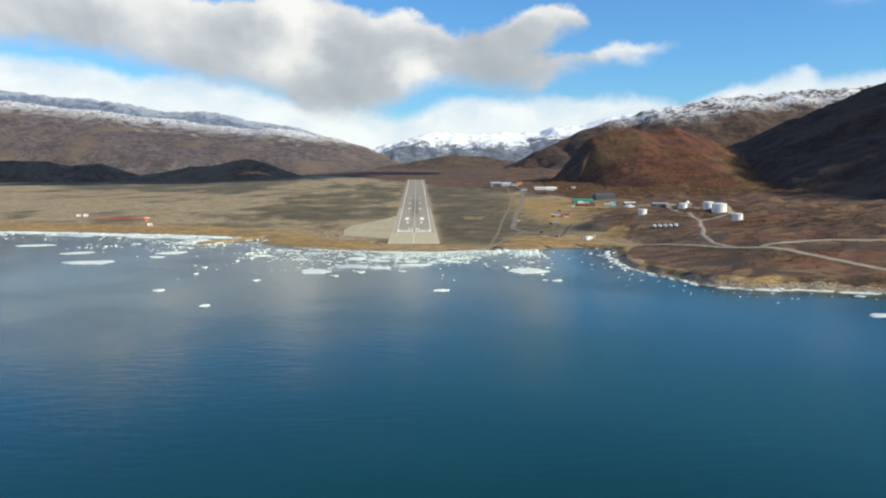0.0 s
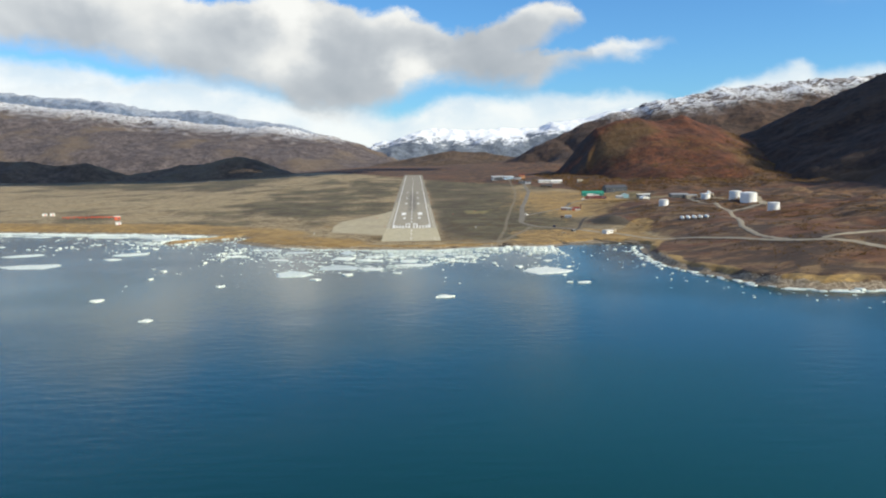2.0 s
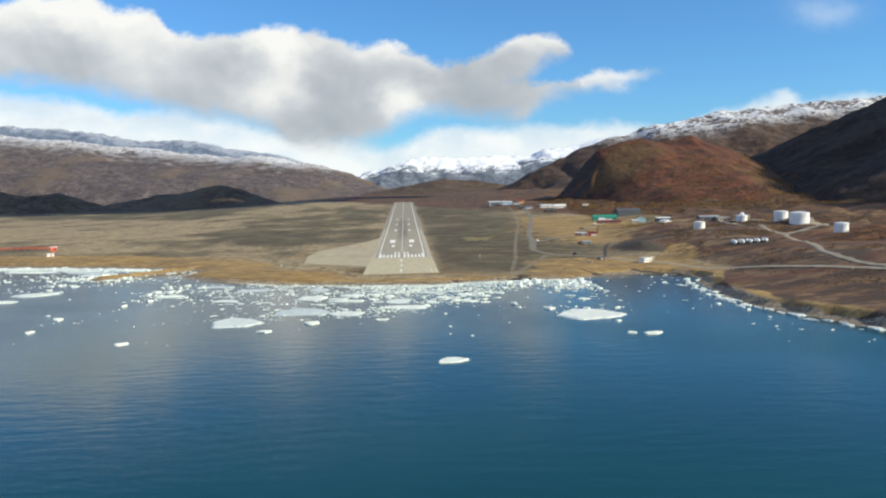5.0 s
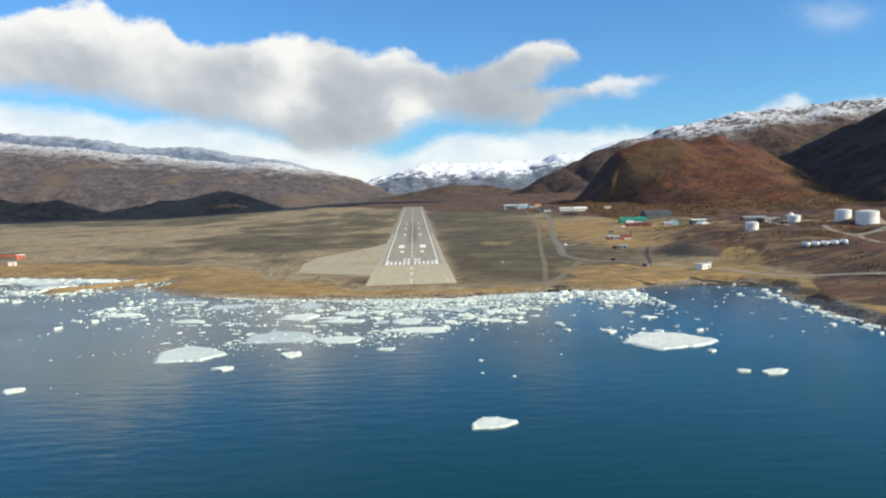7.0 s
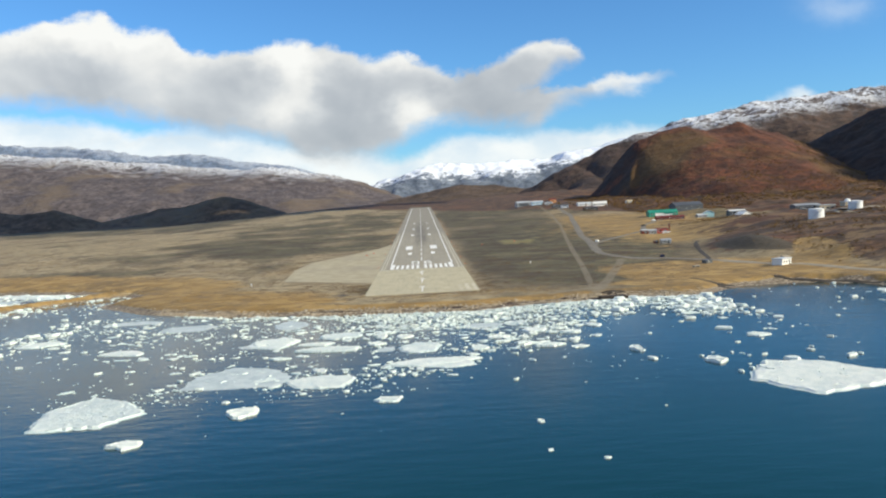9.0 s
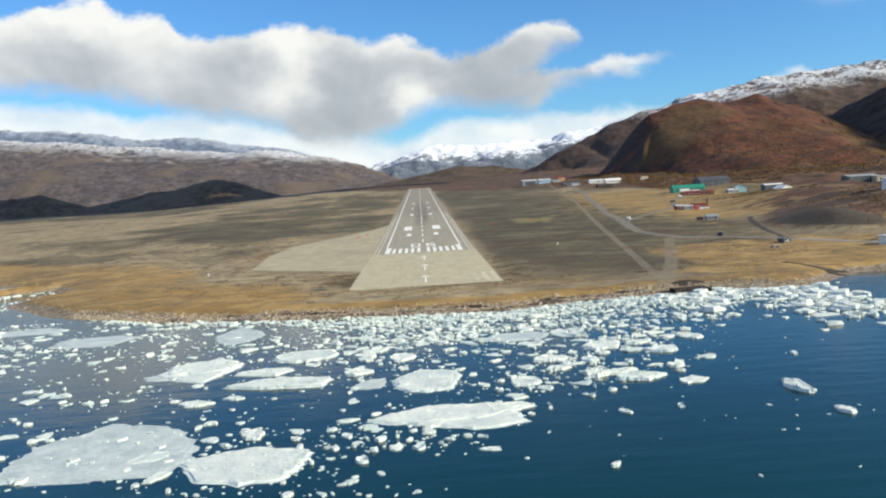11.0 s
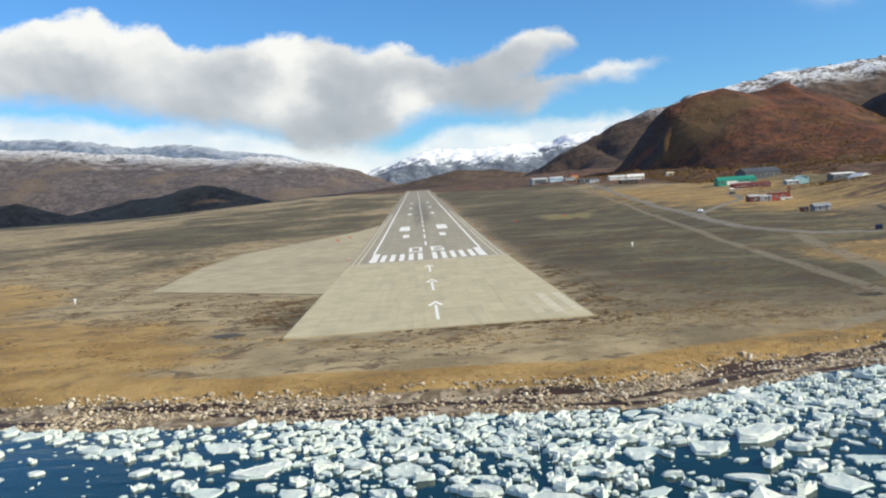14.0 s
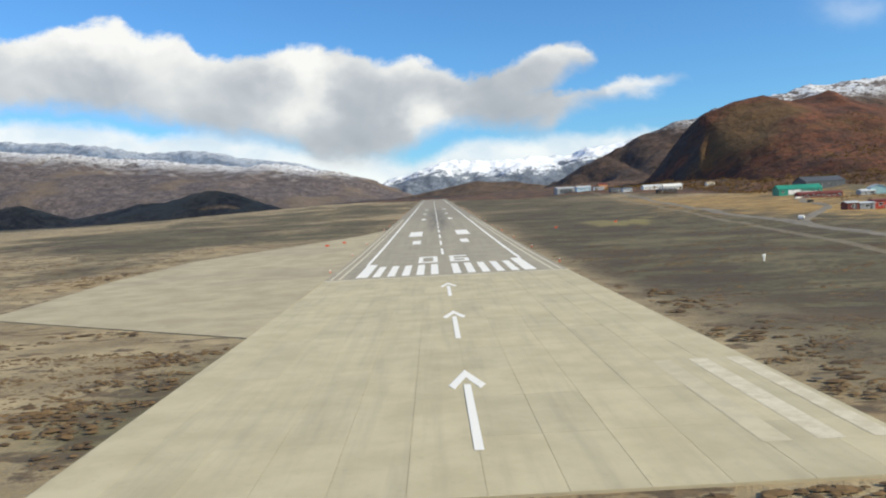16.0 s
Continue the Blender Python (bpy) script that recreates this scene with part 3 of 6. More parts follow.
def mountain(name, ridges, mat, label, x0, x1, y0, y1, step, rough, cell, base=-30.0, gullies=0.32, swept=None):
    """A massif over a rectangle: ridges are (points, reach towards the viewer, reach away); its height falls off from each ridge line."""
    xs, ys = np.arange(x0, x1 + step, step), np.arange(y0, y1 + step, step)
    X, Y = np.meshgrid(xs, ys)
    wx = X + (fbm(X / cell, Y / cell, 4) - 0.5) * cell * 0.55
    wy = Y + (fbm(X / cell + 31, Y / cell + 11, 4) - 0.5) * cell * 0.55
    H = np.full(X.shape, base)
    crest = np.full(X.shape, base)
    for pts, front, back, power, *more in ridges:
        side = more[0] if more else None
        for (ax, ay, az), (bx, by, bz) in zip(pts, pts[1:]):
            dx, dy = bx - ax, by - ay
            t = np.clip(((wx - ax) * dx + (wy - ay) * dy) / (dx * dx + dy * dy), 0, 1)
            ox, oy = wx - ax - t * dx, wy - ay - t * dy
            reach = np.where(oy < 0, front, back)
            d = np.hypot(ox / (side or reach), oy / reach)
            top = az + t * (bz - az)
            h = base + (top - base) * np.clip(1 - d, 0, 1) ** power
            crest, H = np.where(h > H, top, crest), np.maximum(H, h)
    if swept:
        # one even slope below a long crest, whose notches fade out downhill
        pts, front, back, power = swept
        at = np.arange(x0, x1, 4.0)
        cz, cy = np.interp(at, [q[0] for q in pts], [q[2] for q in pts]), np.interp(at, [q[0] for q in pts], [q[1] for q in pts])
        win = np.exp(-np.linspace(-2, 2, 81) ** 2)
        even = np.convolve(np.pad(cz, 40, "edge"), win / win.sum(), "valid")
        bend = (wx - X) * 0.35
        d = np.clip((np.interp(X + bend, at, cy) - wy) / front, -5, 5)
        d = np.where(d < 0, -d * front / back, d)
        soft = smooth(d, 0.0, 0.35)
        top = np.interp(X + bend, at, cz) * (1 - soft) + np.interp(X + bend, at, even) * soft
        h = base + (top - base) * np.clip(1 - d, 0, 1) ** power
        crest, H = np.where(h > H, top, crest), np.maximum(H, h)
    edge = np.minimum(np.minimum(X - x0, x1 - X), np.minimum(Y - y0, y1 - Y))
    H = base + (H - base) * smooth(edge, 0, 6 * step)
    up = smooth(H, base, base + 120)
    gully = fbm(wx / (cell * 0.55) + 7, wy / (cell * 2.2), 5, 0.5, True)
    H = H + ((1 - gullies) * fbm(X / cell, Y / cell, 6, 0.52, True) + gullies * gully - 0.62) * rough * up + (fbm(X / cell * 5, Y / cell * 5, 4) - 0.5) * rough * 0.28 * up
    H = H + (fbm(X / cell * 14, Y / cell * 14, 3) - 0.5) * rough * 0.22 * up
    RELIEF[name] = (x0, y0, step, H)
    ob = sheet(name, xs, ys, H, mat)
    put_attr(ob, "below", (crest - H) * U)
    return tagged(ob, label, "mountain", kind="structure")


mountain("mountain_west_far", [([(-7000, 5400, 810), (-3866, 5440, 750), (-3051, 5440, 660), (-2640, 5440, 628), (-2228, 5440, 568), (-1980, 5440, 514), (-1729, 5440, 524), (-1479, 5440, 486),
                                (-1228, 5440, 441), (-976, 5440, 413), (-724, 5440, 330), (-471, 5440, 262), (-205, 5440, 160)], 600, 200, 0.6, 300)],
         M_REAR, "plateau far off, coloured blue-grey for haze, with streaks of snow", -7000, 100, 4900, 5660, 22, 24, 420)
mountain("mountain_west", [([(-7000, 4850, 690), (-3553, 4950, 610), (-2805, 4950, 540), (-2238, 4950, 482), (-1667, 4950, 415), (-1206, 4950, 360), (-1012, 4950, 365), (-665, 4950, 299), (-433, 4950, 236), (-188, 4950, 150)], 1400, 300, 0.62, 260),
                           ([(-5000, 4400, 430), (-3000, 4450, 390), (-1700, 4500, 300), (-700, 4600, 170)], 900, 700, 0.75, 400)],
         M_LEFT, "brown plateau mountains dusted with snow on top", -7000, 150, 3300, 5350, 24, 56, 460)
mountain("foothill_west", [([(-2600, 2350, 110), (-1743, 2400, 112), (-1537, 2400, 108), (-1434, 2400, 86)], 330, 420, 0.9), ([(-1434, 2400, 86), (-1351, 2400, 101), (-1187, 2400, 46)], 260, 300, 0.9),
                            ([(-1187, 2400, 46), (-955, 2400, 80), (-871, 2400, 82), (-740, 2400, 110), (-701, 2400, 116), (-597, 2400, 84), (-461, 2400, 34), (-238, 2400, 28)], 300, 300, 0.9)],
         M_FOOT, "dark heath-covered foothill in cloud shade", -2600, -100, 2050, 2760, 11, 15, 150)
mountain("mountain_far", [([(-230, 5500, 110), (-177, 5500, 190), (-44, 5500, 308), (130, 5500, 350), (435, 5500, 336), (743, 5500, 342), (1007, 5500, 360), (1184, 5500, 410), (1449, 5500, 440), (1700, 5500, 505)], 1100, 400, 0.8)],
         M_FAR, "distant snow-covered peaks, their rock tinted blue for haze", -420, 2000, 4300, 5640, 17, 84, 300)
mountain("hill_middle", [([(-260, 4150, 20), (-141, 4150, 46), (-37, 4150, 110), (236, 4150, 160), (476, 4150, 146), (647, 4150, 118), (850, 4150, 70)], 800, 400, 0.9)],
         M_MID, "low brown hill at the head of the valley", -600, 1200, 3200, 4500, 14, 20, 180)
mountain("mountain_ridge", [([(430, 2860, 50), (486, 2860, 80), (560, 2880, 130), (652, 2880, 184), (779, 2900, 240), (907, 2900, 300), (1085, 2900, 350), (1314, 2900, 386), (1493, 2900, 424),
                             (1698, 2900, 434), (1955, 2900, 458), (2400, 2900, 500), (3600, 2800, 600)], 900, 500, 0.72, 260)],
         M_RIDGE, "high rocky ridge with fresh snow along its crest", -60, 3600, 1900, 3350, 15, 46, 260)
mountain("mountain_brown", [([(549, 1285, 178), (535, 1180, 122), (515, 1060, 56)], 200, 200, 1.0, 160), ([(500, 1290, 160), (470, 1190, 104), (450, 1090, 40)], 120, 150, 0.95)],
         M_BROWN, "russet autumn-coloured mountain with dark cliffs", 150, 1500, 640, 2100, 7, 11, 165, gullies=0.10,
         swept=([(395, 1310, -30), (425, 1305, 40), (452, 1300, 110), (500, 1290, 164), (549, 1280, 184), (618, 1280, 196), (673, 1290, 184), (742, 1300, 200), (840, 1320, 174), (923, 1380, 150), (1046, 1500, 125),
                 (1200, 1700, 140)], 600, 500, 0.95))
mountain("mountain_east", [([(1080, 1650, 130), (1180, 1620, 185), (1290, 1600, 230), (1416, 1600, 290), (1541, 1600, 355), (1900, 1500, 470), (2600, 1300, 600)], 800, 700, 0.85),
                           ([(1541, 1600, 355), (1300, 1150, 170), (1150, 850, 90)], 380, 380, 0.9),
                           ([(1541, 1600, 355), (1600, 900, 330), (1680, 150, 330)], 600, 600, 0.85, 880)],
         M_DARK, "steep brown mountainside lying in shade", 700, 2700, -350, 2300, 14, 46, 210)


# ---------------------------------------------------------------- more materials
def _slab(n, b, w):
    rnd = n.add("ShaderNodeObjectInfo").outputs["Random"]
    mid, fin, grit = n.noise(w, 0.25, 5, 0.6), n.noise(w, 1.6, 5, 0.65), n.noise(w, 9.0, 3, 0.6)
    long = n.add("ShaderNodeMapping", {0: w, 3: (1.0, 0.06, 1.0)}).outputs[0]
    streak = n.noise(long, 0.9, 4, 0.6)
    col = n.mix(n.step(mid, 0.3, 0.7), (0.43, 0.382, 0.255), (0.515, 0.462, 0.318))
    col = n.mix(n.m("MULTIPLY", n.step(streak, 0.45, 0.75), 0.38), col, (0.32, 0.288, 0.21))
    col = n.mix(n.m("MULTIPLY", n.step(fin, 0.55, 0.8), 0.3), col, (0.255, 0.23, 0.18))
    col = n.mix(1.0, col, n.mix(rnd, (0.93, 0.93, 0.93), (1.04, 1.035, 1.02)), "MULTIPLY")
    n.put(b.inputs["Base Color"], col)
    bump(n, b, grit, 0.2, 0.02)


M_SLAB = material("concrete_slab", _slab, Roughness=0.9)


def _runway(n, b, w):
    x, y, _ = n.add("ShaderNodeSeparateXYZ", {0: w}).outputs
    mid, fin = n.noise(w, 0.2, 5, 0.6), n.noise(w, 1.6, 5, 0.65)
    long = n.add("ShaderNodeMapping", {0: w, 3: (1.0, 0.02, 1.0)}).outputs[0]
    streak = n.noise(long, 0.55, 5, 0.65)
    col = n.mix(n.step(mid, 0.3, 0.7), (0.29, 0.262, 0.200), (0.36, 0.325, 0.250))
    col = n.mix(n.m("MULTIPLY", n.step(streak, 0.42, 0.7), 0.5), col, (0.235, 0.215, 0.175))
    # tyre rubber along the middle, past the touchdown marks
    rub = n.m("MULTIPLY", n.step(n.m("ABSOLUTE", x), 7.5, 1.0), n.m("MULTIPLY", n.step(y, 110.0, 280.0), n.step(y, 620.0, 420.0)))
    rub = n.m("MULTIPLY", rub, n.m("ADD", 0.35, n.m("MULTIPLY", n.step(streak, 0.35, 0.6), 0.6)))
    col = n.mix(n.m("MULTIPLY", rub, 0.8), col, (0.075, 0.07, 0.065))
    col = n.mix(n.m("MULTIPLY", n.step(n.m("ADD", y, n.m("MULTIPLY", mid, 120.0)), 300.0, 420.0), 0.42), col, (0.19, 0.175, 0.145))
    n.put(b.inputs["Base Color"], col)
    bump(n, b, fin, 0.2, 0.02)


M_RUNWAY = material("worn_runway", _runway, Roughness=0.9)


def _paint(n, b, w):
    worn = n.step(n.m("ADD", n.m("MULTIPLY", n.noise(w, 3.0, 5, 0.7), 0.65), n.m("MULTIPLY", n.noise(w, 0.5, 3), 0.35)), 0.56, 0.70)
    n.put(b.inputs["Base Color"], n.mix(n.m("MULTIPLY", worn, 0.55), (0.80, 0.79, 0.75), (0.42, 0.39, 0.31)))


M_PAINT = material("white_road_paint", _paint, Roughness=0.75)


def _faded(n, b, w):
    worn = n.step(n.noise(w, 0.8, 6, 0.7), 0.35, 0.65)
    n.put(b.inputs["Base Color"], n.mix(worn, (0.62, 0.575, 0.45), (0.50, 0.45, 0.325)))


M_FADED = material("faded_paint", _faded, Roughness=0.85)
M_FAINT = plain("all_but_gone_paint", (0.50, 0.45, 0.32), 0.9, 0, 0.1, 0.8)


def _apron(n, b, w):
    mid, fin, big = n.noise(w, 0.16, 6, 0.62), n.noise(w, 1.3, 5, 0.65), n.noise(w, 0.03, 4)
    col = n.mix(n.step(mid, 0.33, 0.68), (0.345, 0.298, 0.195), (0.445, 0.388, 0.262))
    col = n.mix(n.m("MULTIPLY", n.step(big, 0.5, 0.66), 0.4), col, (0.25, 0.22, 0.17))
    col = n.mix(n.m("MULTIPLY", n.step(fin, 0.56, 0.75), 0.35), col, (0.20, 0.175, 0.13))
    n.put(b.inputs["Base Color"], col)
    bump(n, b, fin, 0.2, 0.04)


M_APRON = material("old_apron_concrete", _apron, Roughness=0.92)


def _road(n, b, w):
    mid, fin = n.noise(w, 0.2, 5, 0.6), n.noise(w, 1.8, 5, 0.65)
    col = n.mix(n.step(mid, 0.35, 0.66), (0.255, 0.220, 0.162), (0.325, 0.285, 0.215))
    n.put(b.inputs["Base Color"], n.mix(n.m("MULTIPLY", n.step(fin, 0.5, 0.75), 0.4), col, (0.15, 0.13, 0.10)))
    bump(n, b, fin, 0.3, 0.05)


M_DIRT = plain("dark_peat", (0.045, 0.036, 0.028), 0.95, 0, 0.3, 0.6)
M_WET = plain("damp_gravel", (0.060, 0.055, 0.050), 0.85, 0, 0.25, 0.8)
M_ROAD = material("gravel_road", _road, Roughness=0.95)
M_TARMAC = plain("grey_tarmac", (0.185, 0.165, 0.132), 0.9, 0, 0.3, 0.5)


def _ice(n, b, w):
    rnd = n.add("ShaderNodeObjectInfo").outputs["Random"]
    fin, mid = n.noise(w, 2.6, 6, 0.7), n.noise(w, 0.45, 4, 0.6)
    col = n.mix(n.step(n.m("ADD", n.m("MULTIPLY", fin, 0.6), n.m("MULTIPLY", mid, 0.4)), 0.36, 0.62), (0.58, 0.655, 0.62), (0.85, 0.865, 0.785))
    z = n.add("ShaderNodeSeparateXYZ", {0: w}).outputs[2]
    wet = n.step(n.m("ADD", z, n.m("MULTIPLY", fin, 0.2)), SEA * U + 0.32, SEA * U + 0.05)
    col = n.mix(n.m("MULTIPLY", wet, 0.45), col, (0.47, 0.66, 0.65))
    col = n.mix(1.0, col, n.mix(rnd, (0.86, 0.90, 0.92), (1.0, 1.0, 1.0)), "MULTIPLY")
    n.put(b.inputs["Base Color"], col)
    bump(n, b, n.m("ADD", n.m("ADD", fin, mid), n.m("MULTIPLY", n.noise(w, 9.0, 3, 0.7), 0.4)), 0.65, 0.18)


M_ICE = material("sea_ice", _ice, Roughness=0.55)


def _slush(n, b, w):
    fin, mid = n.noise(w, 1.8, 6, 0.7), n.noise(w, 0.3, 4, 0.6)
    n.put(b.inputs["Base Color"], n.mix(n.step(n.m("ADD", n.m("MULTIPLY", fin, 0.5), n.m("MULTIPLY", mid, 0.5)), 0.38, 0.62), (0.40, 0.47, 0.46), (0.64, 0.69, 0.655)))
    bump(n, b, fin, 0.4, 0.08)


M_SLUSH = material("grey_slush_ice", _slush, Roughness=0.45)


def _stone(n, b, w):
    rnd = n.add("ShaderNodeObjectInfo").outputs["Random"]
    isl = n.add("ShaderNodeNewGeometry").outputs["Random Per Island"]
    k = n.m("FRACT", n.m("ADD", rnd, isl))
    fin = n.noise(w, 4.0, 5, 0.65)
    col = n.ramp(k, [(0.0, (0.14, 0.10, 0.062)), (0.35, (0.34, 0.265, 0.170)), (0.7, (0.49, 0.41, 0.295)), (1.0, (0.62, 0.555, 0.45))], "LINEAR")
    n.put(b.inputs["Base Color"], n.mix(n.m("MULTIPLY", n.step(fin, 0.45, 0.7), 0.5), col, (0.12, 0.095, 0.07)))
    bump(n, b, fin, 0.5, 0.06)


M_STONE = material("shore_stone", _stone, Roughness=0.9)


def foliage(name, a, c, rough=0.9):
    def build(n, b, w):
        isl = n.add("ShaderNodeNewGeometry").outputs["Random Per Island"]
        n.put(b.inputs["Base Color"], n.mix(isl, a, c))
    return material(name, build, Roughness=rough)


M_STRAW = foliage("dry_grass", (0.26, 0.16, 0.055), (0.44, 0.30, 0.12))
M_HEATH = foliage("heath_clumps", (0.060, 0.036, 0.016), (0.165, 0.100, 0.040))
M_BUSH = foliage("autumn_bush", (0.085, 0.055, 0.018), (0.30, 0.175, 0.035))
M_SCRUB = foliage("birch_scrub", (0.035, 0.020, 0.010), (0.25, 0.135, 0.030))
M_BIRCH = foliage("yellow_birch", (0.16, 0.085, 0.018), (0.42, 0.25, 0.045))
M_BARK = plain("bark", (0.09, 0.07, 0.05), 0.9)
M_WEED = plain("dark_seaweed", (0.035, 0.018, 0.012), 0.6, 0, 0.4, 1.2)
M_WHITE = plain("white_paint", (0.80, 0.80, 0.77), 0.5, 0, 0.06, 0.4)
M_TANK = plain("white_tank_steel", (0.80, 0.80, 0.78), 0.45, 0, 0.07, 0.25)
M_GREY = plain("grey_sheet", (0.30, 0.32, 0.34), 0.55, 0.0, 0.15, 0.5)
M_DKGREY = plain("dark_sheet", (0.075, 0.085, 0.10), 0.6, 0.0, 0.2, 0.4)
M_LTGREY = plain("pale_roof", (0.55, 0.58, 0.60), 0.5, 0.0, 0.1, 0.5)
M_GREEN = plain("green_sheet", (0.020, 0.25, 0.175), 0.5, 0, 0.15, 0.4)
M_TEAL = plain("pale_teal_paint", (0.38, 0.60, 0.62), 0.6, 0, 0.1, 0.4)
M_BLUE = plain("pale_blue_paint", (0.40, 0.55, 0.68), 0.6, 0, 0.1, 0.4)
M_RED = plain("red_paint", (0.42, 0.055, 0.032), 0.6, 0, 0.15, 0.5)
M_DKRED = plain("dark_red_paint", (0.16, 0.030, 0.022), 0.65, 0, 0.2, 0.5)
M_ORANGE = plain("orange_paint", (0.60, 0.27, 0.10), 0.6, 0, 0.12, 0.4)
M_SIGNAL = plain("signal_red", (0.62, 0.10, 0.04), 0.5, 0, 0.1, 0.6)
M_BEIGE = plain("beige_paint", (0.50, 0.42, 0.29), 0.7, 0, 0.1, 0.4)
M_DKWOOD = plain("dark_wet_timber", (0.05, 0.034, 0.022), 0.8, 0, 0.3, 1.0)
M_CONC = plain("weathered_concrete", (0.30, 0.28, 0.24), 0.9, 0, 0.2, 0.5)
M_CARBLUE = plain("dark_blue_car_paint", (0.010, 0.018, 0.065), 0.25, 0, 0.05)
M_CARDARK = plain("dark_car_paint", (0.02, 0.02, 0.022), 0.3, 0, 0.05)
M_RUBBER = plain("tyre_rubber", (0.02, 0.02, 0.02), 0.9)
M_RIM = plain("wheel_rim", (0.45, 0.45, 0.46), 0.35, 0.8)
M_GLASS = material("window_glass", lambda n, b, w: n.put(b.inputs["Base Color"], (0.015, 0.02, 0.028)), Roughness=0.08)
M_LAMP = plain("lamp_lens", (0.75, 0.70, 0.60), 0.2)


# ---------------------------------------------------------------- runway
def strip(name, x0, x1, y0, y1, lift, mat, parent=None, step=12.0, thick=0.0):
    """A surface laid along the runway's profile, in plan units; lift and thick in metres."""
    ys = np.linspace(y0, y1, max(2, int((y1 - y0) / step) + 1))
    zs = runway_z(ys) * U + lift
    v, f = [], []
    for y, z in zip(ys, zs):
        v += [(x0 * U, y * U, z), (x1 * U, y * U, z)]
        if thick:
            v += [(x0 * U, y * U, z - thick), (x1 * U, y * U, z - thick)]
    k = 4 if thick else 2
    for i in range(len(ys) - 1):
        a, b = i * k, (i + 1) * k
        f.append((a, a + 1, b + 1, b))
        if thick:
            f += [(a + 2, a, b, b + 2), (a + 1, a + 3, b + 3, b + 1)]
    if thick:
        f.append((0, 2, 3, 1)), f.append((len(v) - 4, len(v) - 3, len(v) - 1, len(v) - 2))
    return link_mesh(name, v, f, mat, parent)


def make_runway():
    run = strip("runway", -29, 29, -3.5, 1690, 0.0, M_RUNWAY, thick=0.3)
    tagged(run, "long worn concrete runway with white markings and tyre marks", "runway", kind="structure")
    stop = strip("pavement", -28.8, 28.8, -147, -3.5, -0.02, M_APRON, thick=0.3)
    tagged(stop, "pale concrete paving in slabs before the threshold", "pavement", kind="structure")

    def mark(name, x0, x1, y0, y1, mat=M_PAINT, lift=0.02):
        return strip(name, x0, x1, y0, y1, lift, mat, run, 10.0)

    # threshold bar and its twelve stripes
    mark("threshold_bar", -29, 29, -5.0, -3.6, M_FADED)
    for side in (-1, 1):
        for k in range(6):
            c = side * (2.75 + k * 3.55)
            w = 0.95 if k < 5 else 1.45
            mark("threshold_stripe", c - w, c + w, 0.0, 30.0 if k < 5 else 38.0)
        mark("edge_line", side * 21.9 - 0.5, side * 21.9 + 0.5, 38.0, 1680)
        mark("old_edge_line", side * 25.6 - 0.35, side * 25.6 + 0.35, -2.0, 420, M_FADED)
        mark("old_edge_line", side * 27.6 - 0.3, side * 27.6 + 0.3, -2.0, 300, M_FADED)
        a, b = sorted((side * 8.2, side * 14.4))
        mark("aiming_block", a, b, 180, 223)
        a, b = sorted((side * 8.1, side * 11.4))
        mark("touchdown_block", a, b, 124, 147)
        mark("touchdown_block", a, b, 388, 413)
        mark("touchdown_block", a, b, 530, 552)
        mark("touchdown_block", a, b, 690, 712)
    y = 66.0
    while y < 1640:
        mark("centreline_dash", -0.42, 0.42, y, y + 28)
        y += 47.0
    # the figures 0 and 6
    for nm, c, cells in (("figure_zero", -4.6, ((-2.8, -1.5, 36, 59), (1.5, 2.8, 36, 59), (-1.5, 1.5, 36, 40), (-1.5, 1.5, 55, 59))),
                         ("figure_six", 4.6, ((-2.8, -1.5, 36, 59), (1.5, 2.8, 36, 49), (-1.5, 1.5, 36, 40), (-1.5, 1.5, 45.5, 49), (-1.5, 2.6, 55, 59)))):
        for x0, x1, y0, y1 in cells:
            mark(nm, c + x0, c + x1, y0, y1)
    # three arrows up to the threshold
    for base, tip in ((-138.4, -111.6), (-92.5, -66.0), (-45.8, -21.4)):
        zz = lambda yy: float(runway_z(yy)) * U + 0.03
        pts = [(-0.34, base), (0.34, base), (0.34, tip - 6.6), (-0.34, tip - 6.6)]
        v = [(x * U, yy * U, zz(yy)) for x, yy in pts]
        v += [(x * U, yy * U, zz(yy)) for x, yy in ((0, tip), (1.75, tip - 6.9), (1.2, tip - 8.4), (0, tip - 3.6), (-1.2, tip - 8.4), (-1.75, tip - 6.9))]
        link_mesh("arrow", v, [(0, 1, 2, 3), (4, 7, 6, 5), (4, 9, 8, 7)], M_PAINT, stop)
    for x0, x1 in ((19.0, 21.0), (22.8, 24.7), (26.6, 28.2)):
        strip("old_chevron", x0, x1, -139.8, -112, 0.012, M_FAINT if x0 < 20 else M_FADED, stop, 40)
    # slabs of the displaced part, a dozen lanes wide
    rng = random.Random(5)
    edges = [-28.8 + k * 4.8 for k in range(13)]
    rows = [-147 + k * 11.96 for k in range(13)]
    for y0, y1 in zip(rows, rows[1:]):
        for x0, x1 in zip(edges, edges[1:]):
            s = strip("slab", x0 + 0.015, x1 - 0.015, y0 + 0.015, y1 - 0.015, 0.0 + rng.uniform(-0.004, 0.004), M_SLAB, stop, 20, 0.05)
    # the old apron west of it
    v = [(-28.9, -82.5), (-86.0, -45.0), (-91.5, 30.0), (-88.0, 92.0), (-64.0, 150.0), (-40.0, 210.0), (-29.05, 260.0), (-29.05, 100.0), (-29.05, 0.0)]
    bm = bmesh.new()
    ring = [bm.verts.new((x * U, y * U, float(runway_z(y)) * U - 0.03)) for x, y in v]
    face = bm.faces.new(ring)
    bmesh.ops.triangulate(bm, faces=[face])
    bmesh.ops.subdivide_edges(bm, edges=bm.edges[:], cuts=10, use_grid_fill=True)
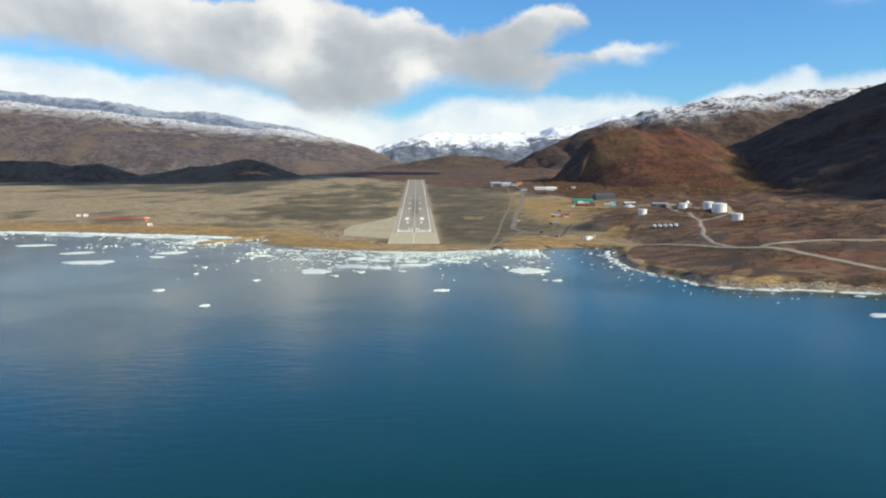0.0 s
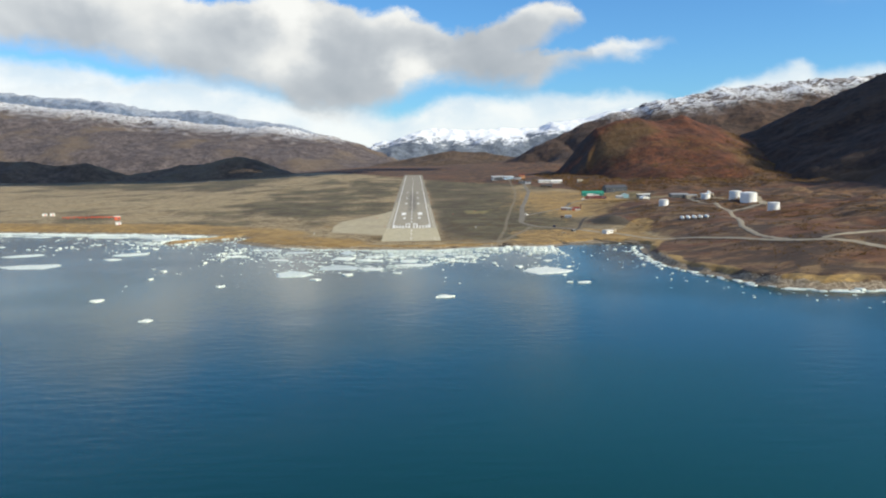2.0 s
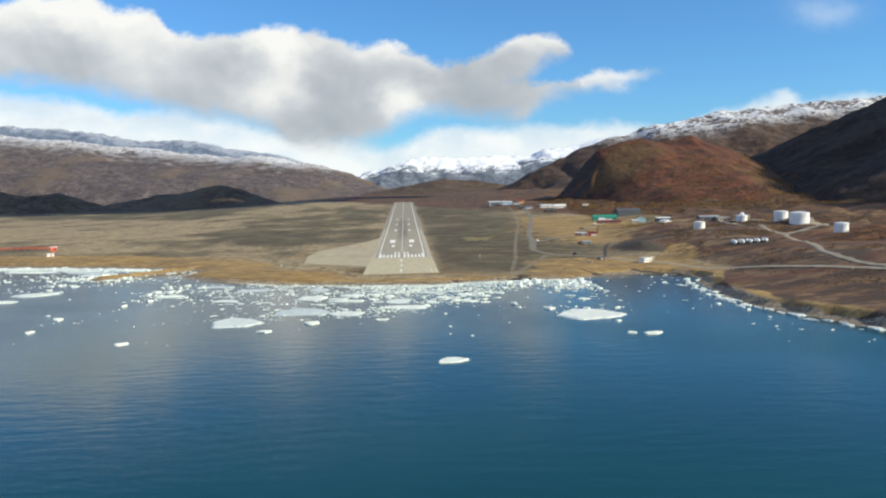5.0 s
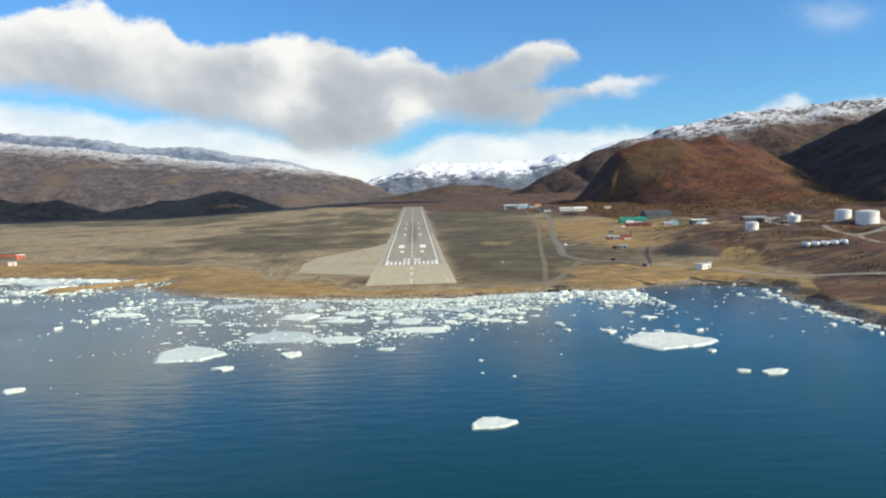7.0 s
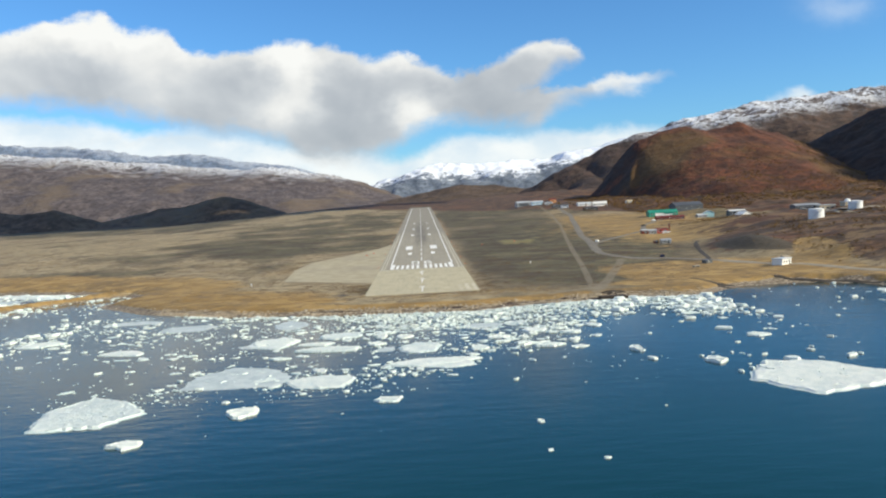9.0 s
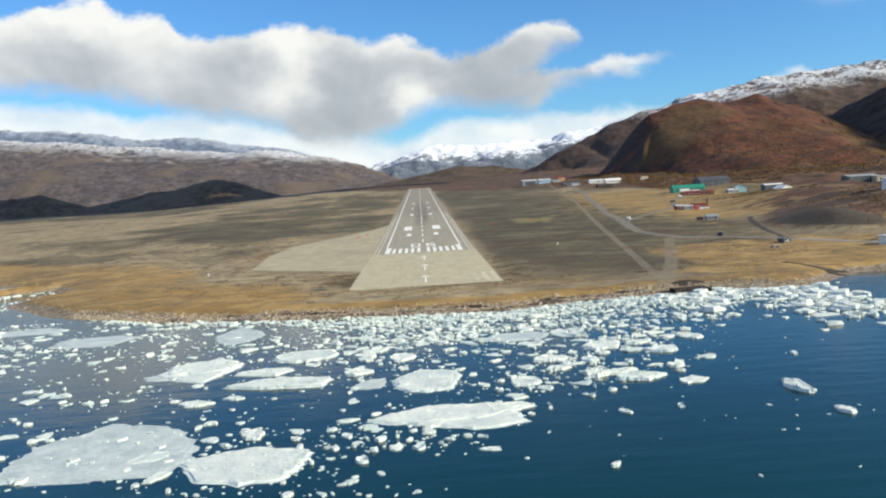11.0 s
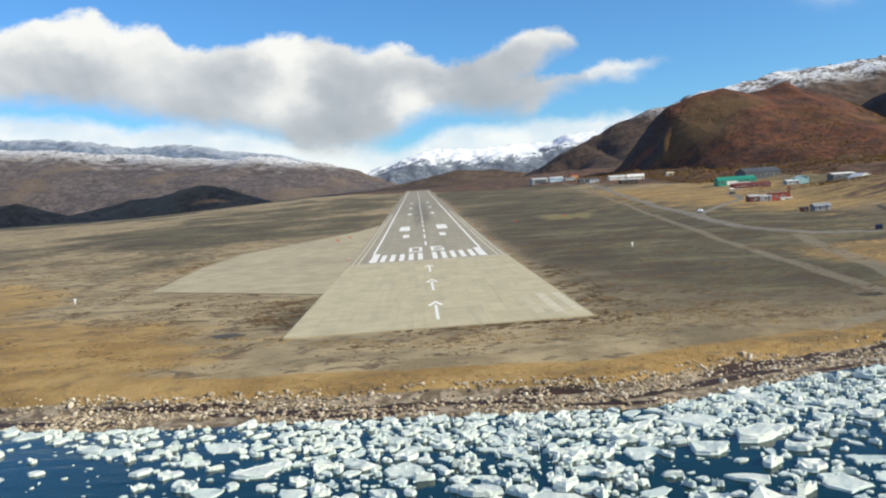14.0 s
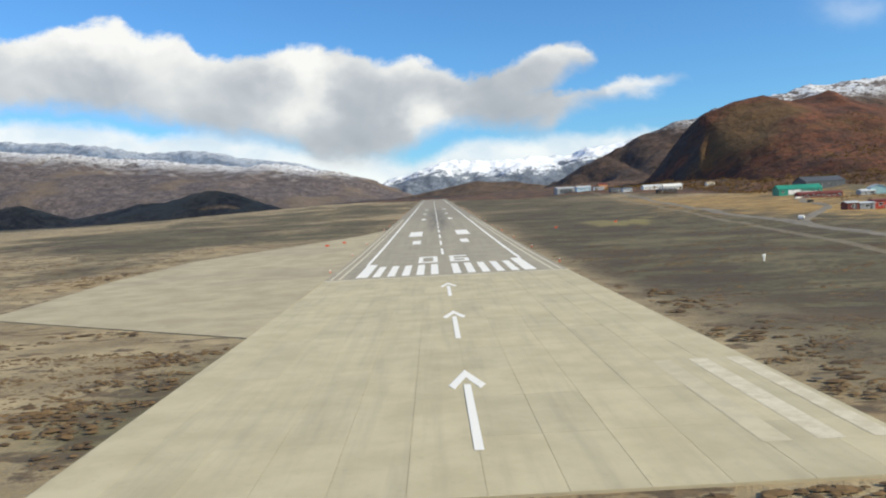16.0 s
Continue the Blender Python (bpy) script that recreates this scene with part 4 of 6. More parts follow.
    for q in bm.verts:
        q.co.z = float(runway_z(q.co.y / U)) * U - 0.03
    r = bmesh.ops.extrude_face_region(bm, geom=bm.faces[:])
    for q in r["geom"]:
        if isinstance(q, bmesh.types.BMVert):
            q.co.z -= 0.3
    bmesh.ops.recalc_face_normals(bm, faces=bm.faces[:])
    ap = part("pavement_apron", bm, M_APRON)
    tagged(ap, "old cracked concrete apron beside the runway", "pavement", kind="structure")


ROAD_LINES = []


def road(name, pts, width, mat, label, lift=0.10):
    """A road laid over the ground along bent lines; points in plan units, width in metres."""
    line = []
    for (ax, ay), (bx, by) in zip(pts, pts[1:]):
        k = max(2, int(math.hypot(bx - ax, by - ay) / 4))
        line += [(ax + (bx - ax) * i / k, ay + (by - ay) * i / k) for i in range(k)]
    line.append(pts[-1])
    p = np.array(line)
    for _ in range(5):
        p[1:-1] = (p[:-2] + 2 * p[1:-1] + p[2:]) / 4
    ROAD_LINES.append((p[:, 0], p[:, 1]))
    d = np.gradient(p, axis=0)
    d /= np.maximum(np.hypot(d[:, 0], d[:, 1]), 1e-6)[:, None]
    side = np.stack([d[:, 1], -d[:, 0]], 1)
    cols = 7
    offs = np.array([-0.72, -0.46, -0.2, 0.0, 0.2, 0.46, 0.72]) * width / U
    wav = np.stack([1 + 0.9 * (fbm(p[:, 0] / 5 + k, p[:, 1] / 5, 4) - 0.5) for k in (0, 40)], 1)
    wav = np.where(np.arange(cols)[None] < 3, wav[:, :1], wav[:, 1:])
    q = p[:, None, :] + side[:, None, :] * (offs[None, :, None] * wav[..., None])
    z = ground_z(q[..., 0], q[..., 1]) * U
    z = np.maximum(z, z.mean(1, keepdims=True) - 0.12) + lift
    z[:, 0], z[:, -1] = z[:, 0] - lift - 0.08, z[:, -1] - lift - 0.08
    v = np.concatenate([q * U, z[..., None]], 2).reshape(-1, 3)
    n = len(p)
    f = [(i * cols + j, i * cols + j + 1, (i + 1) * cols + j + 1, (i + 1) * cols + j) for i in range(n - 1) for j in range(cols - 1)]
    ob = link_mesh(name, v, f, mat, None, False)
    return tagged(ob, label, "road", kind="structure")


make_runway()
road("road_access", [(258, 1000), (232, 688), (194, 457), (161, 259), (148, 154), (139, 97), (131, 40), (141, 6), (160, -15), (171, -35), (190, -58), (200, -78)], 4.2, M_TARMAC, "grey tarmac access road to the settlement")
road("road_branch", [(139, 97), (150, 138), (170, 171), (200, 223), (230, 276), (250, 350), (290, 440), (330, 500)], 3.0, M_TARMAC, "tarmac branch road between the houses")
road("road_shore", [(186, -54), (207, -106), (225, -150), (247, -191), (270, -275), (285, -330), (315, -366), (352, -437), (430, -500)], 3.8, M_ROAD, "gravel shore road below the hillside", 0.3)
road("road_tanks", [(285, -330), (283, -274), (300, -200), (322, -140), (340, -80), (372, 10), (386, 120), (400, 230), (430, 330)], 2.8, M_ROAD, "gravel road climbing to the fuel tanks", 0.3)
road("ditch", [(222, 92), (214, 74), (201, 30), (191, -11), (185, -36), (175, -60)], 2.0, M_DIRT, "dark water ditch below the brown mound")
road("eroded_bank", [(136, -144), (141, -156), (147, -168)], 1.6, M_DIRT, "dark eroded peat edge above the bay", 0.12)
road("eroded_bank", [(176, -150), (198, -161), (213, -180)], 1.8, M_DIRT, "dark eroded peat edge below the shore road", 0.12)
road("road_tank_yard", [(372, 10), (400, 20), (430, 40), (445, 110), (440, 190), (400, 230)], 6.0, M_ROAD, "gravel yard round the fuel tanks", 0.3)
road("road_hillside", [(300, -340), (350, -330), (420, -350), (520, -330)], 3.0, M_ROAD, "gravel track across the hillside", 0.3)


# ---------------------------------------------------------------- things on the land
def gz(x, y):
    """Ground height in metres at a place of the plan."""
    return float(ground_z(np.array([float(x)]), np.array([float(y)]))[0]) * U


def base_at(name, x, y, yaw=0.0, sink=0.0):
    ob = new(name)
    ob.matrix_world = pose(x * U, y * U, gz(x, y) - sink, 0, 0, yaw)
    return ob


def gable(bm, w, d, h, rise, over=0.35, thick=0.18):
    """A pitched roof with its ridge along x, over walls w by d and h high."""
    prof = [(-d / 2 - over, h - over * 2 * rise / d), (0, h + rise), (d / 2 + over, h - over * 2 * rise / d)]
    top = [[bm.verts.new((sx * (w / 2 + over), y, z + thick)) for y, z in prof] for sx in (-1, 1)]
    bot = [[bm.verts.new((sx * (w / 2 + over), y, z)) for y, z in prof] for sx in (-1, 1)]
    for k in range(2):
        bm.faces.new((top[0][k], top[1][k], top[1][k + 1], top[0][k + 1]))
        bm.faces.new((bot[0][k + 1], bot[1][k + 1], bot[1][k], bot[0][k]))
    for s in range(2):
        a, b = top[s], bot[s]
        for k in range(2):
            bm.faces.new((a[k], a[k + 1], b[k + 1], b[k]) if s == 0 else (a[k + 1], a[k], b[k], b[k + 1]))
    bm.faces.new((top[0][0], bot[0][0], bot[1][0], top[1][0])), bm.faces.new((top[1][2], bot[1][2], bot[0][2], top[0][2]))


def house(name, label, x, y, w, d, h, rise, wall, roof, yaw=0.0, windows=4, door=True, trim=None, chimney=False, big_door=None):
    """A building: footed walls, pitched or flat roof, windows with panes, a door."""
    ob = base_at(name, x, y, yaw, 0.3)
    bm = bmesh.new()
    box(bm, -w / 2, w / 2, -d / 2, d / 2, -1.6, h)
    if rise > 0:
        for sx in (-1, 1):
            v = [bm.verts.new((sx * w / 2, q, z)) for q, z in ((-d / 2, h), (d / 2, h), (0, h + rise))]
            bm.faces.new(v if sx > 0 else v[::-1])
    part("wall", bm, wall, ob)
    bm = bmesh.new()
    if rise > 0:
        gable(bm, w, d, h, rise)
    else:
        box(bm, -w / 2 - 0.3, w / 2 + 0.3, -d / 2 - 0.3, d / 2 + 0.3, h, h + 0.35)
    r = part("roof", bm, roof, ob)
    if chimney:
        bm = bmesh.new()
        box(bm, w * 0.2 - 0.4, w * 0.2 + 0.4, -0.4, 0.4, h, h + rise + 1.1)
        part("chimney", bm, M_CONC, r)
    for face in (-1, 1):
        for k in range(windows):
            cx = -w / 2 + w * (k + 0.75) / (windows + 0.5)
            if big_door and abs(cx - big_door[0]) < big_door[1] / 2 + 0.8 and face < 0:
                continue
            ww, wh, zc = min(1.5, w / (windows + 1) * 0.55), min(1.3, h * 0.32), h * 0.58
            bm = bmesh.new()
            yy = face * d / 2
            for a, b, c, e in ((-ww / 2 - 0.1, ww / 2 + 0.1, -wh / 2 - 0.1, -wh / 2), (-ww / 2 - 0.1, ww / 2 + 0.1, wh / 2, wh / 2 + 0.1),
                               (-ww / 2 - 0.1, -ww / 2, -wh / 2, wh / 2), (ww / 2, ww / 2 + 0.1, -wh / 2, wh / 2)):
                box(bm, cx + a, cx + b, yy - 0.06, yy + 0.06, zc + c, zc + e)
            win = part("window", bm, trim or M_WHITE, ob)
            bm = bmesh.new()
            box(bm, cx - ww / 2, cx + ww / 2, yy - 0.03, yy + 0.03, zc - wh / 2, zc + wh / 2)
            part("pane", bm, M_GLASS, win)
    if big_door:
        cx, dw, dh, dm = big_door
        bm = bmesh.new()
        n = max(2, int(dw / 2.2))
        for k in range(n):
            box(bm, cx - dw / 2 + k * dw / n + 0.04, cx - dw / 2 + (k + 1) * dw / n - 0.04, -d / 2 - 0.10, -d / 2 + 0.05, 0.3, dh)
        part("hangar_door", bm, dm, ob)
    elif door:
        bm = bmesh.new()
        box(bm, w / 2 - 1.9, w / 2 - 0.9, -d / 2 - 0.05, -d / 2 + 0.05, 0.3, 2.35)
        part("door", bm, M_DKGREY, ob)
    return tagged(ob, label, "building")


def lathe(bm, profile, n=28, cx=0.0, cy=0.0):
    rings = [[bm.verts.new((cx + r * math.cos(2 * math.pi * k / n), cy + r * math.sin(2 * math.pi * k / n), z)) for k in range(n)] for r, z in profile]
    for a, b in zip(rings, rings[1:]):
        for k in range(n):
            bm.faces.new((a[k], a[(k + 1) % n], b[(k + 1) % n], b[k]))
    bm.faces.new(rings[-1])
    bm.faces.new(rings[0][::-1])


def fuel_tank(x, y, r, h, label):
    ob = base_at("fuel_tank", x, y, 0, 0.4)
    bm = bmesh.new()
    r, h = 0.93 * r, 0.93 * h
    lathe(bm, [(r, -1.0), (r, h)], 36)
    part("shell", bm, M_TANK, ob)
    bm = bmesh.new()
    lathe(bm, [(r + 0.12, h), (r + 0.12, h + 0.18), (r * 0.55, h + 0.18 + r * 0.09), (0.25, h + 0.2 + r * 0.12)], 36)
    part("roof", bm, M_TANK, ob)
    for z in (h * 0.33, h * 0.66):
        bm = bmesh.new()
        lathe(bm, [(r + 0.02, z), (r + 0.10, z + 0.03), (r + 0.10, z + 0.12), (r + 0.02, z + 0.15)], 36)
        part("wind_girder", bm, M_LTGREY, ob)
    bm = bmesh.new()
    for k in range(16):
        a = math.radians(200 + k * 6)
        box(bm, r * math.cos(a) * 1.03 - 0.35, r * math.cos(a) * 1.03 + 0.35, r * math.sin(a) * 1.03 - 0.35, r * math.sin(a) * 1.03 + 0.35, h * (k + 0.5) / 16, h * (k + 0.5) / 16 + 0.08)
    part("stair", bm, M_GREY, ob)
    return tagged(ob, label, "tank", "fuel tanks")


def lying_tank(x, y, yaw):
    ob = base_at("lying_tank", x, y, yaw, 0.1)
    r, ln = 1.2, 6.4
    bm = bmesh.new()
    n = 20
    prof = [(-ln / 2 - 0.5, r * 0.35), (-ln / 2 - 0.25, r * 0.8), (-ln / 2, r), (ln / 2, r), (ln / 2 + 0.25, r * 0.8), (ln / 2 + 0.5, r * 0.35)]
    rings = [[bm.verts.new((q * math.cos(2 * math.pi * k / n), yy, 1.5 + q * math.sin(2 * math.pi * k / n))) for k in range(n)] for yy, q in prof]
    for a, b in zip(rings, rings[1:]):
        for k in range(n):
            bm.faces.new((a[(k + 1) % n], a[k], b[k], b[(k + 1) % n]))
    bm.faces.new(rings[0]), bm.faces.new(rings[-1][::-1])
    part("vessel", bm, M_TANK, ob)
    for yy in (-2.4, 2.4):
        bm = bmesh.new()
        box(bm, -1.1, 1.1, yy - 0.2, yy + 0.2, -0.8, 0.75)
        part("saddle", bm, M_CONC, ob)
    return tagged(ob, "white horizontal gas tank on concrete saddles", "tank", "row of lying tanks")


def car(x, y, yaw, paint, label, ln=4.1, van=False):
    ob = base_at("car", x, y, yaw)
    wd, ht = 1.72, 1.9 if van else 1.45
    side = [(-ln / 2, 0.35), (ln / 2, 0.35), (ln / 2, 0.75), (ln * 0.30, 0.92), (ln * 0.14, ht), (-ln * 0.36, ht), (-ln / 2, 0.95)]
    bm = bmesh.new()
    a = [bm.verts.new((p, -wd / 2 * (0.86 if z > 1.2 else 1), z)) for p, z in side]
    b = [bm.verts.new((p, wd / 2 * (0.86 if z > 1.2 else 1), z)) for p, z in side]
    bm.faces.new(a[::-1]), bm.faces.new(b)
    for k in range(len(side)):
        j = (k + 1) % len(side)
        bm.faces.new((a[k], a[j], b[j], b[k]))
    bmesh.ops.recalc_face_normals(bm, faces=bm.faces[:])
    bmesh.ops.bevel(bm, geom=bm.edges[:], offset=0.07, segments=2, affect="EDGES")
    body = part("body", bm, paint, ob)
    for s in (-1, 1):
        bm = bmesh.new()
        box(bm, -ln * 0.33, ln * 0.12, s * wd * 0.447 - 0.02, s * wd * 0.447 + 0.02, ht * 0.68, ht * 0.90)
        part("window", bm, M_GLASS, body)
        for p in (-ln * 0.31, ln * 0.31):
            bm = bmesh.new()
            lathe(bm, [(0.2, -0.1), (0.33, -0.1), (0.33, 0.1), (0.2, 0.1)], 16)
            bmesh.ops.rotate(bm, verts=bm.verts[:], cent=(0, 0, 0), matrix=Matrix.Rotation(radians(90), 3, "X"))
            bmesh.ops.translate(bm, verts=bm.verts[:], vec=(p, s * wd * 0.46, 0.33))
            wheel = part("wheel", bm, M_RUBBER, ob)
            bm = bmesh.new()
            lathe(bm, [(0.19, -0.115), (0.19, 0.115)], 12)
            bmesh.ops.rotate(bm, verts=bm.verts[:], cent=(0, 0, 0), matrix=Matrix.Rotation(radians(90), 3, "X"))
            bmesh.ops.translate(bm, verts=bm.verts[:], vec=(p, s * wd * 0.46, 0.33))
            part("rim", bm, M_RIM, wheel)
        bm = bmesh.new()
        box(bm, ln / 2 - 0.06, ln / 2 + 0.01, s * 0.55 - 0.16, s * 0.55 + 0.16, 0.58, 0.70)
        part("headlight", bm, M_LAMP, body)
    bm = bmesh.new()
    v = [bm.verts.new(p) for p in ((ln * 0.285, -0.68, 0.98), (ln * 0.285, 0.68, 0.98), (ln * 0.155, 0.62, ht - 0.1), (ln * 0.155, -0.62, ht - 0.1))]
    bm.faces.new(v)
    bmesh.ops.translate(bm, verts=bm.verts[:], vec=(0.04, 0, 0.03))
    part("windscreen", bm, M_GLASS, body)
    return tagged(ob, label, "car")


# the airport buildings at the far end of the field
house("hangar", "grey metal hangar with wide dark doors", 214, 1120, 21, 18, 6.0, 1.6, M_GREY, M_LTGREY, 4, 5, big_door=(0, 15, 4.8, M_DKGREY))
house("terminal", "pale blue terminal building with white trim", 240, 1095, 17, 11, 5.0, 1.5, M_BLUE, M_LTGREY, 2, 7)
house("office_block", "light grey low office building beside the terminal", 260, 1070, 12, 9, 4.2, 0, M_LTGREY, M_DKGREY, -4, 5)
house("control_hut", "orange painted wooden hut by the apron", 276, 1120, 10, 9, 5.6, 1.8, M_ORANGE, M_DKRED, 8, 3)
house("workshop", "pale grey workshop with a dark roof", 258, 880, 9, 8, 3.4, 1.2, M_LTGREY, M_DKGREY, 0, 3)
house("workshop", "dark weathered shed beside the pale workshop", 247, 900, 11, 7, 3.0, 1.0, M_DKGREY, M_DKGREY, 5, 3)
house("barrack", "long white barrack with a pale roof", 298, 905, 18, 9, 3.3, 1.8, M_WHITE, M_LTGREY, 3, 7)
house("barrack", "white barrack with a snow-pale roof", 326, 905, 19, 10, 3.8, 2.2, M_WHITE, M_WHITE, -2, 6)
house("dark_shed", "dark brown storage shed on dry grass", 285, 790, 17, 9, 3.6, 0.8, M_DKWOOD, M_DKGREY, 0, 3)
house("cottage", "small white cottage below the mountain", 384, 920, 8, 6, 2.6, 1.3, M_WHITE, M_BEIGE, 6, 2)
# the settlement
house("green_hall", "long hall with a green sheet-metal roof", 324, 522, 28, 12, 4.0, 2.6, M_GREEN, M_GREEN, -3, 8, big_door=(-4, 8, 3.4, M_WHITE))
house("red_row_house", "long low dark red wooden house", 318, 470, 26, 8, 2.6, 1.2, M_DKRED, M_DKRED, -4, 8)
house("red_house", "small dark red house with a pale roof edge", 217, 227, 4.4, 6, 2.9, 0.6, M_DKRED, M_LTGREY, -4, 1)
house("garage", "grey garage between the two red houses", 224.5, 227, 5.6, 6, 2.6, 0.5, M_GREY, M_LTGREY, -4, 1)
house("red_house", "red wooden house with a flat dark roof", 234, 228, 7.6, 6.5, 3.2, 0.5, M_RED, M_DKRED, -4, 2)
house("lean_to", "low white lean-to against the red house", 236, 220, 5.0, 2.2, 1.0, 0, M_WHITE, M_WHITE, -4, 1, False)
house("white_store", "small white store in front of the green hall", 326, 506, 9, 4, 2.2, 0, M_WHITE, M_WHITE, -3, 2)
house("grey_hall", "large dark grey storage hall under the slope", 386, 610, 30, 20, 6.5, 3.4, M_DKGREY, M_DKGREY, 3, 4)
house("teal_house", "pale teal house with white trim", 372, 480, 8, 9, 4.0, 1.8, M_TEAL, M_LTGREY, 80, 3)
house("teal_shed", "small grey-green shed beside the teal house", 362, 478, 9, 6, 2.4, 1.0, M_GREY, M_LTGREY, 0, 2)
house("white_gable_house", "white house with its gable to the runway", 380, 388, 12, 9, 4.6, 2.0, M_WHITE, M_WHITE, 98, 3)
house("long_grey_house", "long dark house with a white roof edge", 396, 450, 15, 9, 3.6, 0.9, M_DKGREY, M_WHITE, -2, 5)
house("pump_house", "pale metal-roofed shed on the grass", 200, 105, 5.6, 5, 2.0, 0.9, M_GREY, M_GREY, -6, 2)
house("store_box", "small dark storage box beside the shed", 192.5, 107, 2.2, 2.2, 1.7, 0, M_DKRED, M_DKGREY, 0, 1, False)
house("warehouse", "long dark warehouse below the tanks", 399, 276, 19, 11, 4.6, 1.2, M_DKGREY, M_GREY, -3, 5)
house("beige_store", "beige block building next to the warehouse", 414, 264, 12, 9, 4.4, 0, M_BEIGE, M_LTGREY, -3, 3)
house("beige_store", "beige block building with a flat pale roof", 432, 248, 12, 9, 4.6, 0, M_BEIGE, M_LTGREY, -3, 3)
house("harbour_hut", "long pale hut with a bright end wall", 200, -106, 7.6, 4.2, 2.7, 0, M_WHITE, M_LTGREY, 38, 3)
house("yellow_box", "small yellowish box hut behind the harbour hut", 212, -84, 2.6, 2.4, 2.2, 0, M_BEIGE, M_BEIGE, 10, 1, False)
house("dark_bunker", "low dark shed by the shore road", 174, -62, 3.6, 2.6, 1.5, 0, M_DKGREY, M_DKGREY, 25, 1)


def tower(x, y):
    ob = base_at("chimney_tower", x, y)
    bm = bmesh.new()
    box(bm, -0.4, 0.4, -0.4, 0.4, -1, 5.4)
    part("shaft", bm, M_DKRED, ob)
    bm = bmesh.new()
    box(bm, -0.5, 0.5, -0.5, 0.5, 5.4, 5.6)
    part("cap", bm, M_DKGREY, ob)
    tagged(ob, "dark red square chimney tower by the red house", "chimney")


tower(241, 226)
fuel_tank(319, 92, 4.7, 6.0, "small white fuel tank on the slope")
fuel_tank(424, 83, 8.0, 9.0, "largest white fuel tank of the tank farm")
fuel_tank(424, 125, 6.0, 7.6, "white fuel tank beside the largest one")
fuel_tank(415, 208, 5.0, 6.0, "white fuel tank near the warehouse")
fuel_tank(398, -46, 5.0, 7.0, "single white fuel tank among russet shrubs")
for k in range(5):
    lying_tank(285 + 5.7 * k, -80 - 2.2 * k, -8)


def jetty(x, y, yaw, length, label):
    """An old timber quay: two low crib walls, deck planks and piles."""
    ob = new("old_jetty")
    ob.matrix_world = pose(x * U, y * U, SEA * U, 0, 0, yaw)
    for s in (-1, 1):
        bm = bmesh.new()
        box(bm, -length / 2, length / 2, s * 1.6 - 0.25, s * 1.6 + 0.25, -0.8, 1.0)
        part("crib_wall", bm, M_DKWOOD, ob)
    n = int(length / 0.45)
    for k in range(n):
        bm = bmesh.new()
        c = -length / 2 + length * (k + 0.5) / n
        box(bm, c - 0.18, c + 0.18, -1.9, 1.9, 1.0, 1.08 + 0.03 * (k % 3))
        part("plank", bm, M_DKWOOD, ob)
    for k in range(4):
        bm = bmesh.new()
        lathe(bm, [(0.16, -1.5), (0.14, 1.6 + 0.2 * (k % 2))], 8, -length / 2 + length * k / 3, -1.95)
        part("pile", bm, M_DKWOOD, ob)
    tagged(ob, label, "jetty")


jetty(87, -182, 6, 9.0, "old dark timber jetty among the shore stones")


def peat_bank(x, y, w, d, h, seed):
    """A hump of dark torn peat with a broken front, above the stones."""
    xs, ys = np.linspace(-1, 1, 25), np.linspace(-1, 1, 13)
    X, Y = np.meshgrid(xs, ys)
    lump = np.clip(1 - X * X - Y * Y, 0, 1) ** 0.45 * (0.15 + 1.5 * np.clip(fbm(X * 5 + seed, Y * 4 + seed, 5) - 0.2, 0, 1))
    px, py = x + X * w / 2, y + Y * d / 2
    Z = ground_z(px, py) * U - 0.12 + lump * h
    v = np.stack([px * U, py * U, Z], 2).reshape(-1, 3)
    f = [(j * 25 + i, j * 25 + i + 1, (j + 1) * 25 + i + 1, (j + 1) * 25 + i) for j in range(12) for i in range(24)]
    tagged(link_mesh("peat_bank", v, f, M_DIRT, None, False), "hump of dark torn peat above the stony shore", "bank")


def puddle(x, y, w, d, seed):
    """A shallow dark wet hollow in the gravel."""
    rng = random.Random(seed)
    ring = [(1 + rng.uniform(-0.2, 0.2), 6.283 * k / 22) for k in range(22)]
    v = [(x * U, y * U, gz(x, y) + 0.05)]
    for q, lift in ((0.7, 0.05), (1.0, 0.015)):
        v += [((x + q * r * math.cos(a) * w / 2) * U, (y + q * r * math.sin(a) * d / 2) * U, gz(x + q * r * math.cos(a) * w / 2, y + q * r * math.sin(a) * d / 2) + lift) for r, a in ring]
    f = [(0, 1 + k, 1 + (k + 1) % 22) for k in range(22)] + [(1 + k, 23 + k, 23 + (k + 1) % 22, 1 + (k + 1) % 22) for k in range(22)]
    tagged(link_mesh("puddle", v, f, M_WET, None, False), "dark damp hollow in the grey gravel", "puddle")


puddle(23.8, -150.0, 1.7, 1.5, 0)
puddle(19.4, -150.7, 1.2, 0.9, 1)
puddle(-40.5, -139.2, 6.0, 4.6, 2)
puddle(30.0, -139.8, 1.2, 0.9, 3)
puddle(30.7, -123.1, 1.2, 0.9, 4)
peat_bank(89, -174, 12, 5, 0.7, 2)
peat_bank(148, -160, 9, 5, 0.6, 5)
peat_bank(81, -147, 6, 4, 0.45, 9)


def culvert(x, y):
    ob = base_at("culvert_box", x, y, 15)
    bm = bmesh.new()
    box(bm, -1.4, 1.4, -0.8, 0.8, -0.4, 0.7)
    part("wall", bm, M_CONC, ob)
    # no hole is cut; a dark block stands for the shade inside
    bm = bmesh.new()
    box(bm, -0.9, 0.9, -0.86, -0.7, -0.2, 0.45)
    part("opening", bm, M_DIRT, ob)
    tagged(ob, "low concrete culvert box at the track's end", "culvert")


culvert(159, -86)


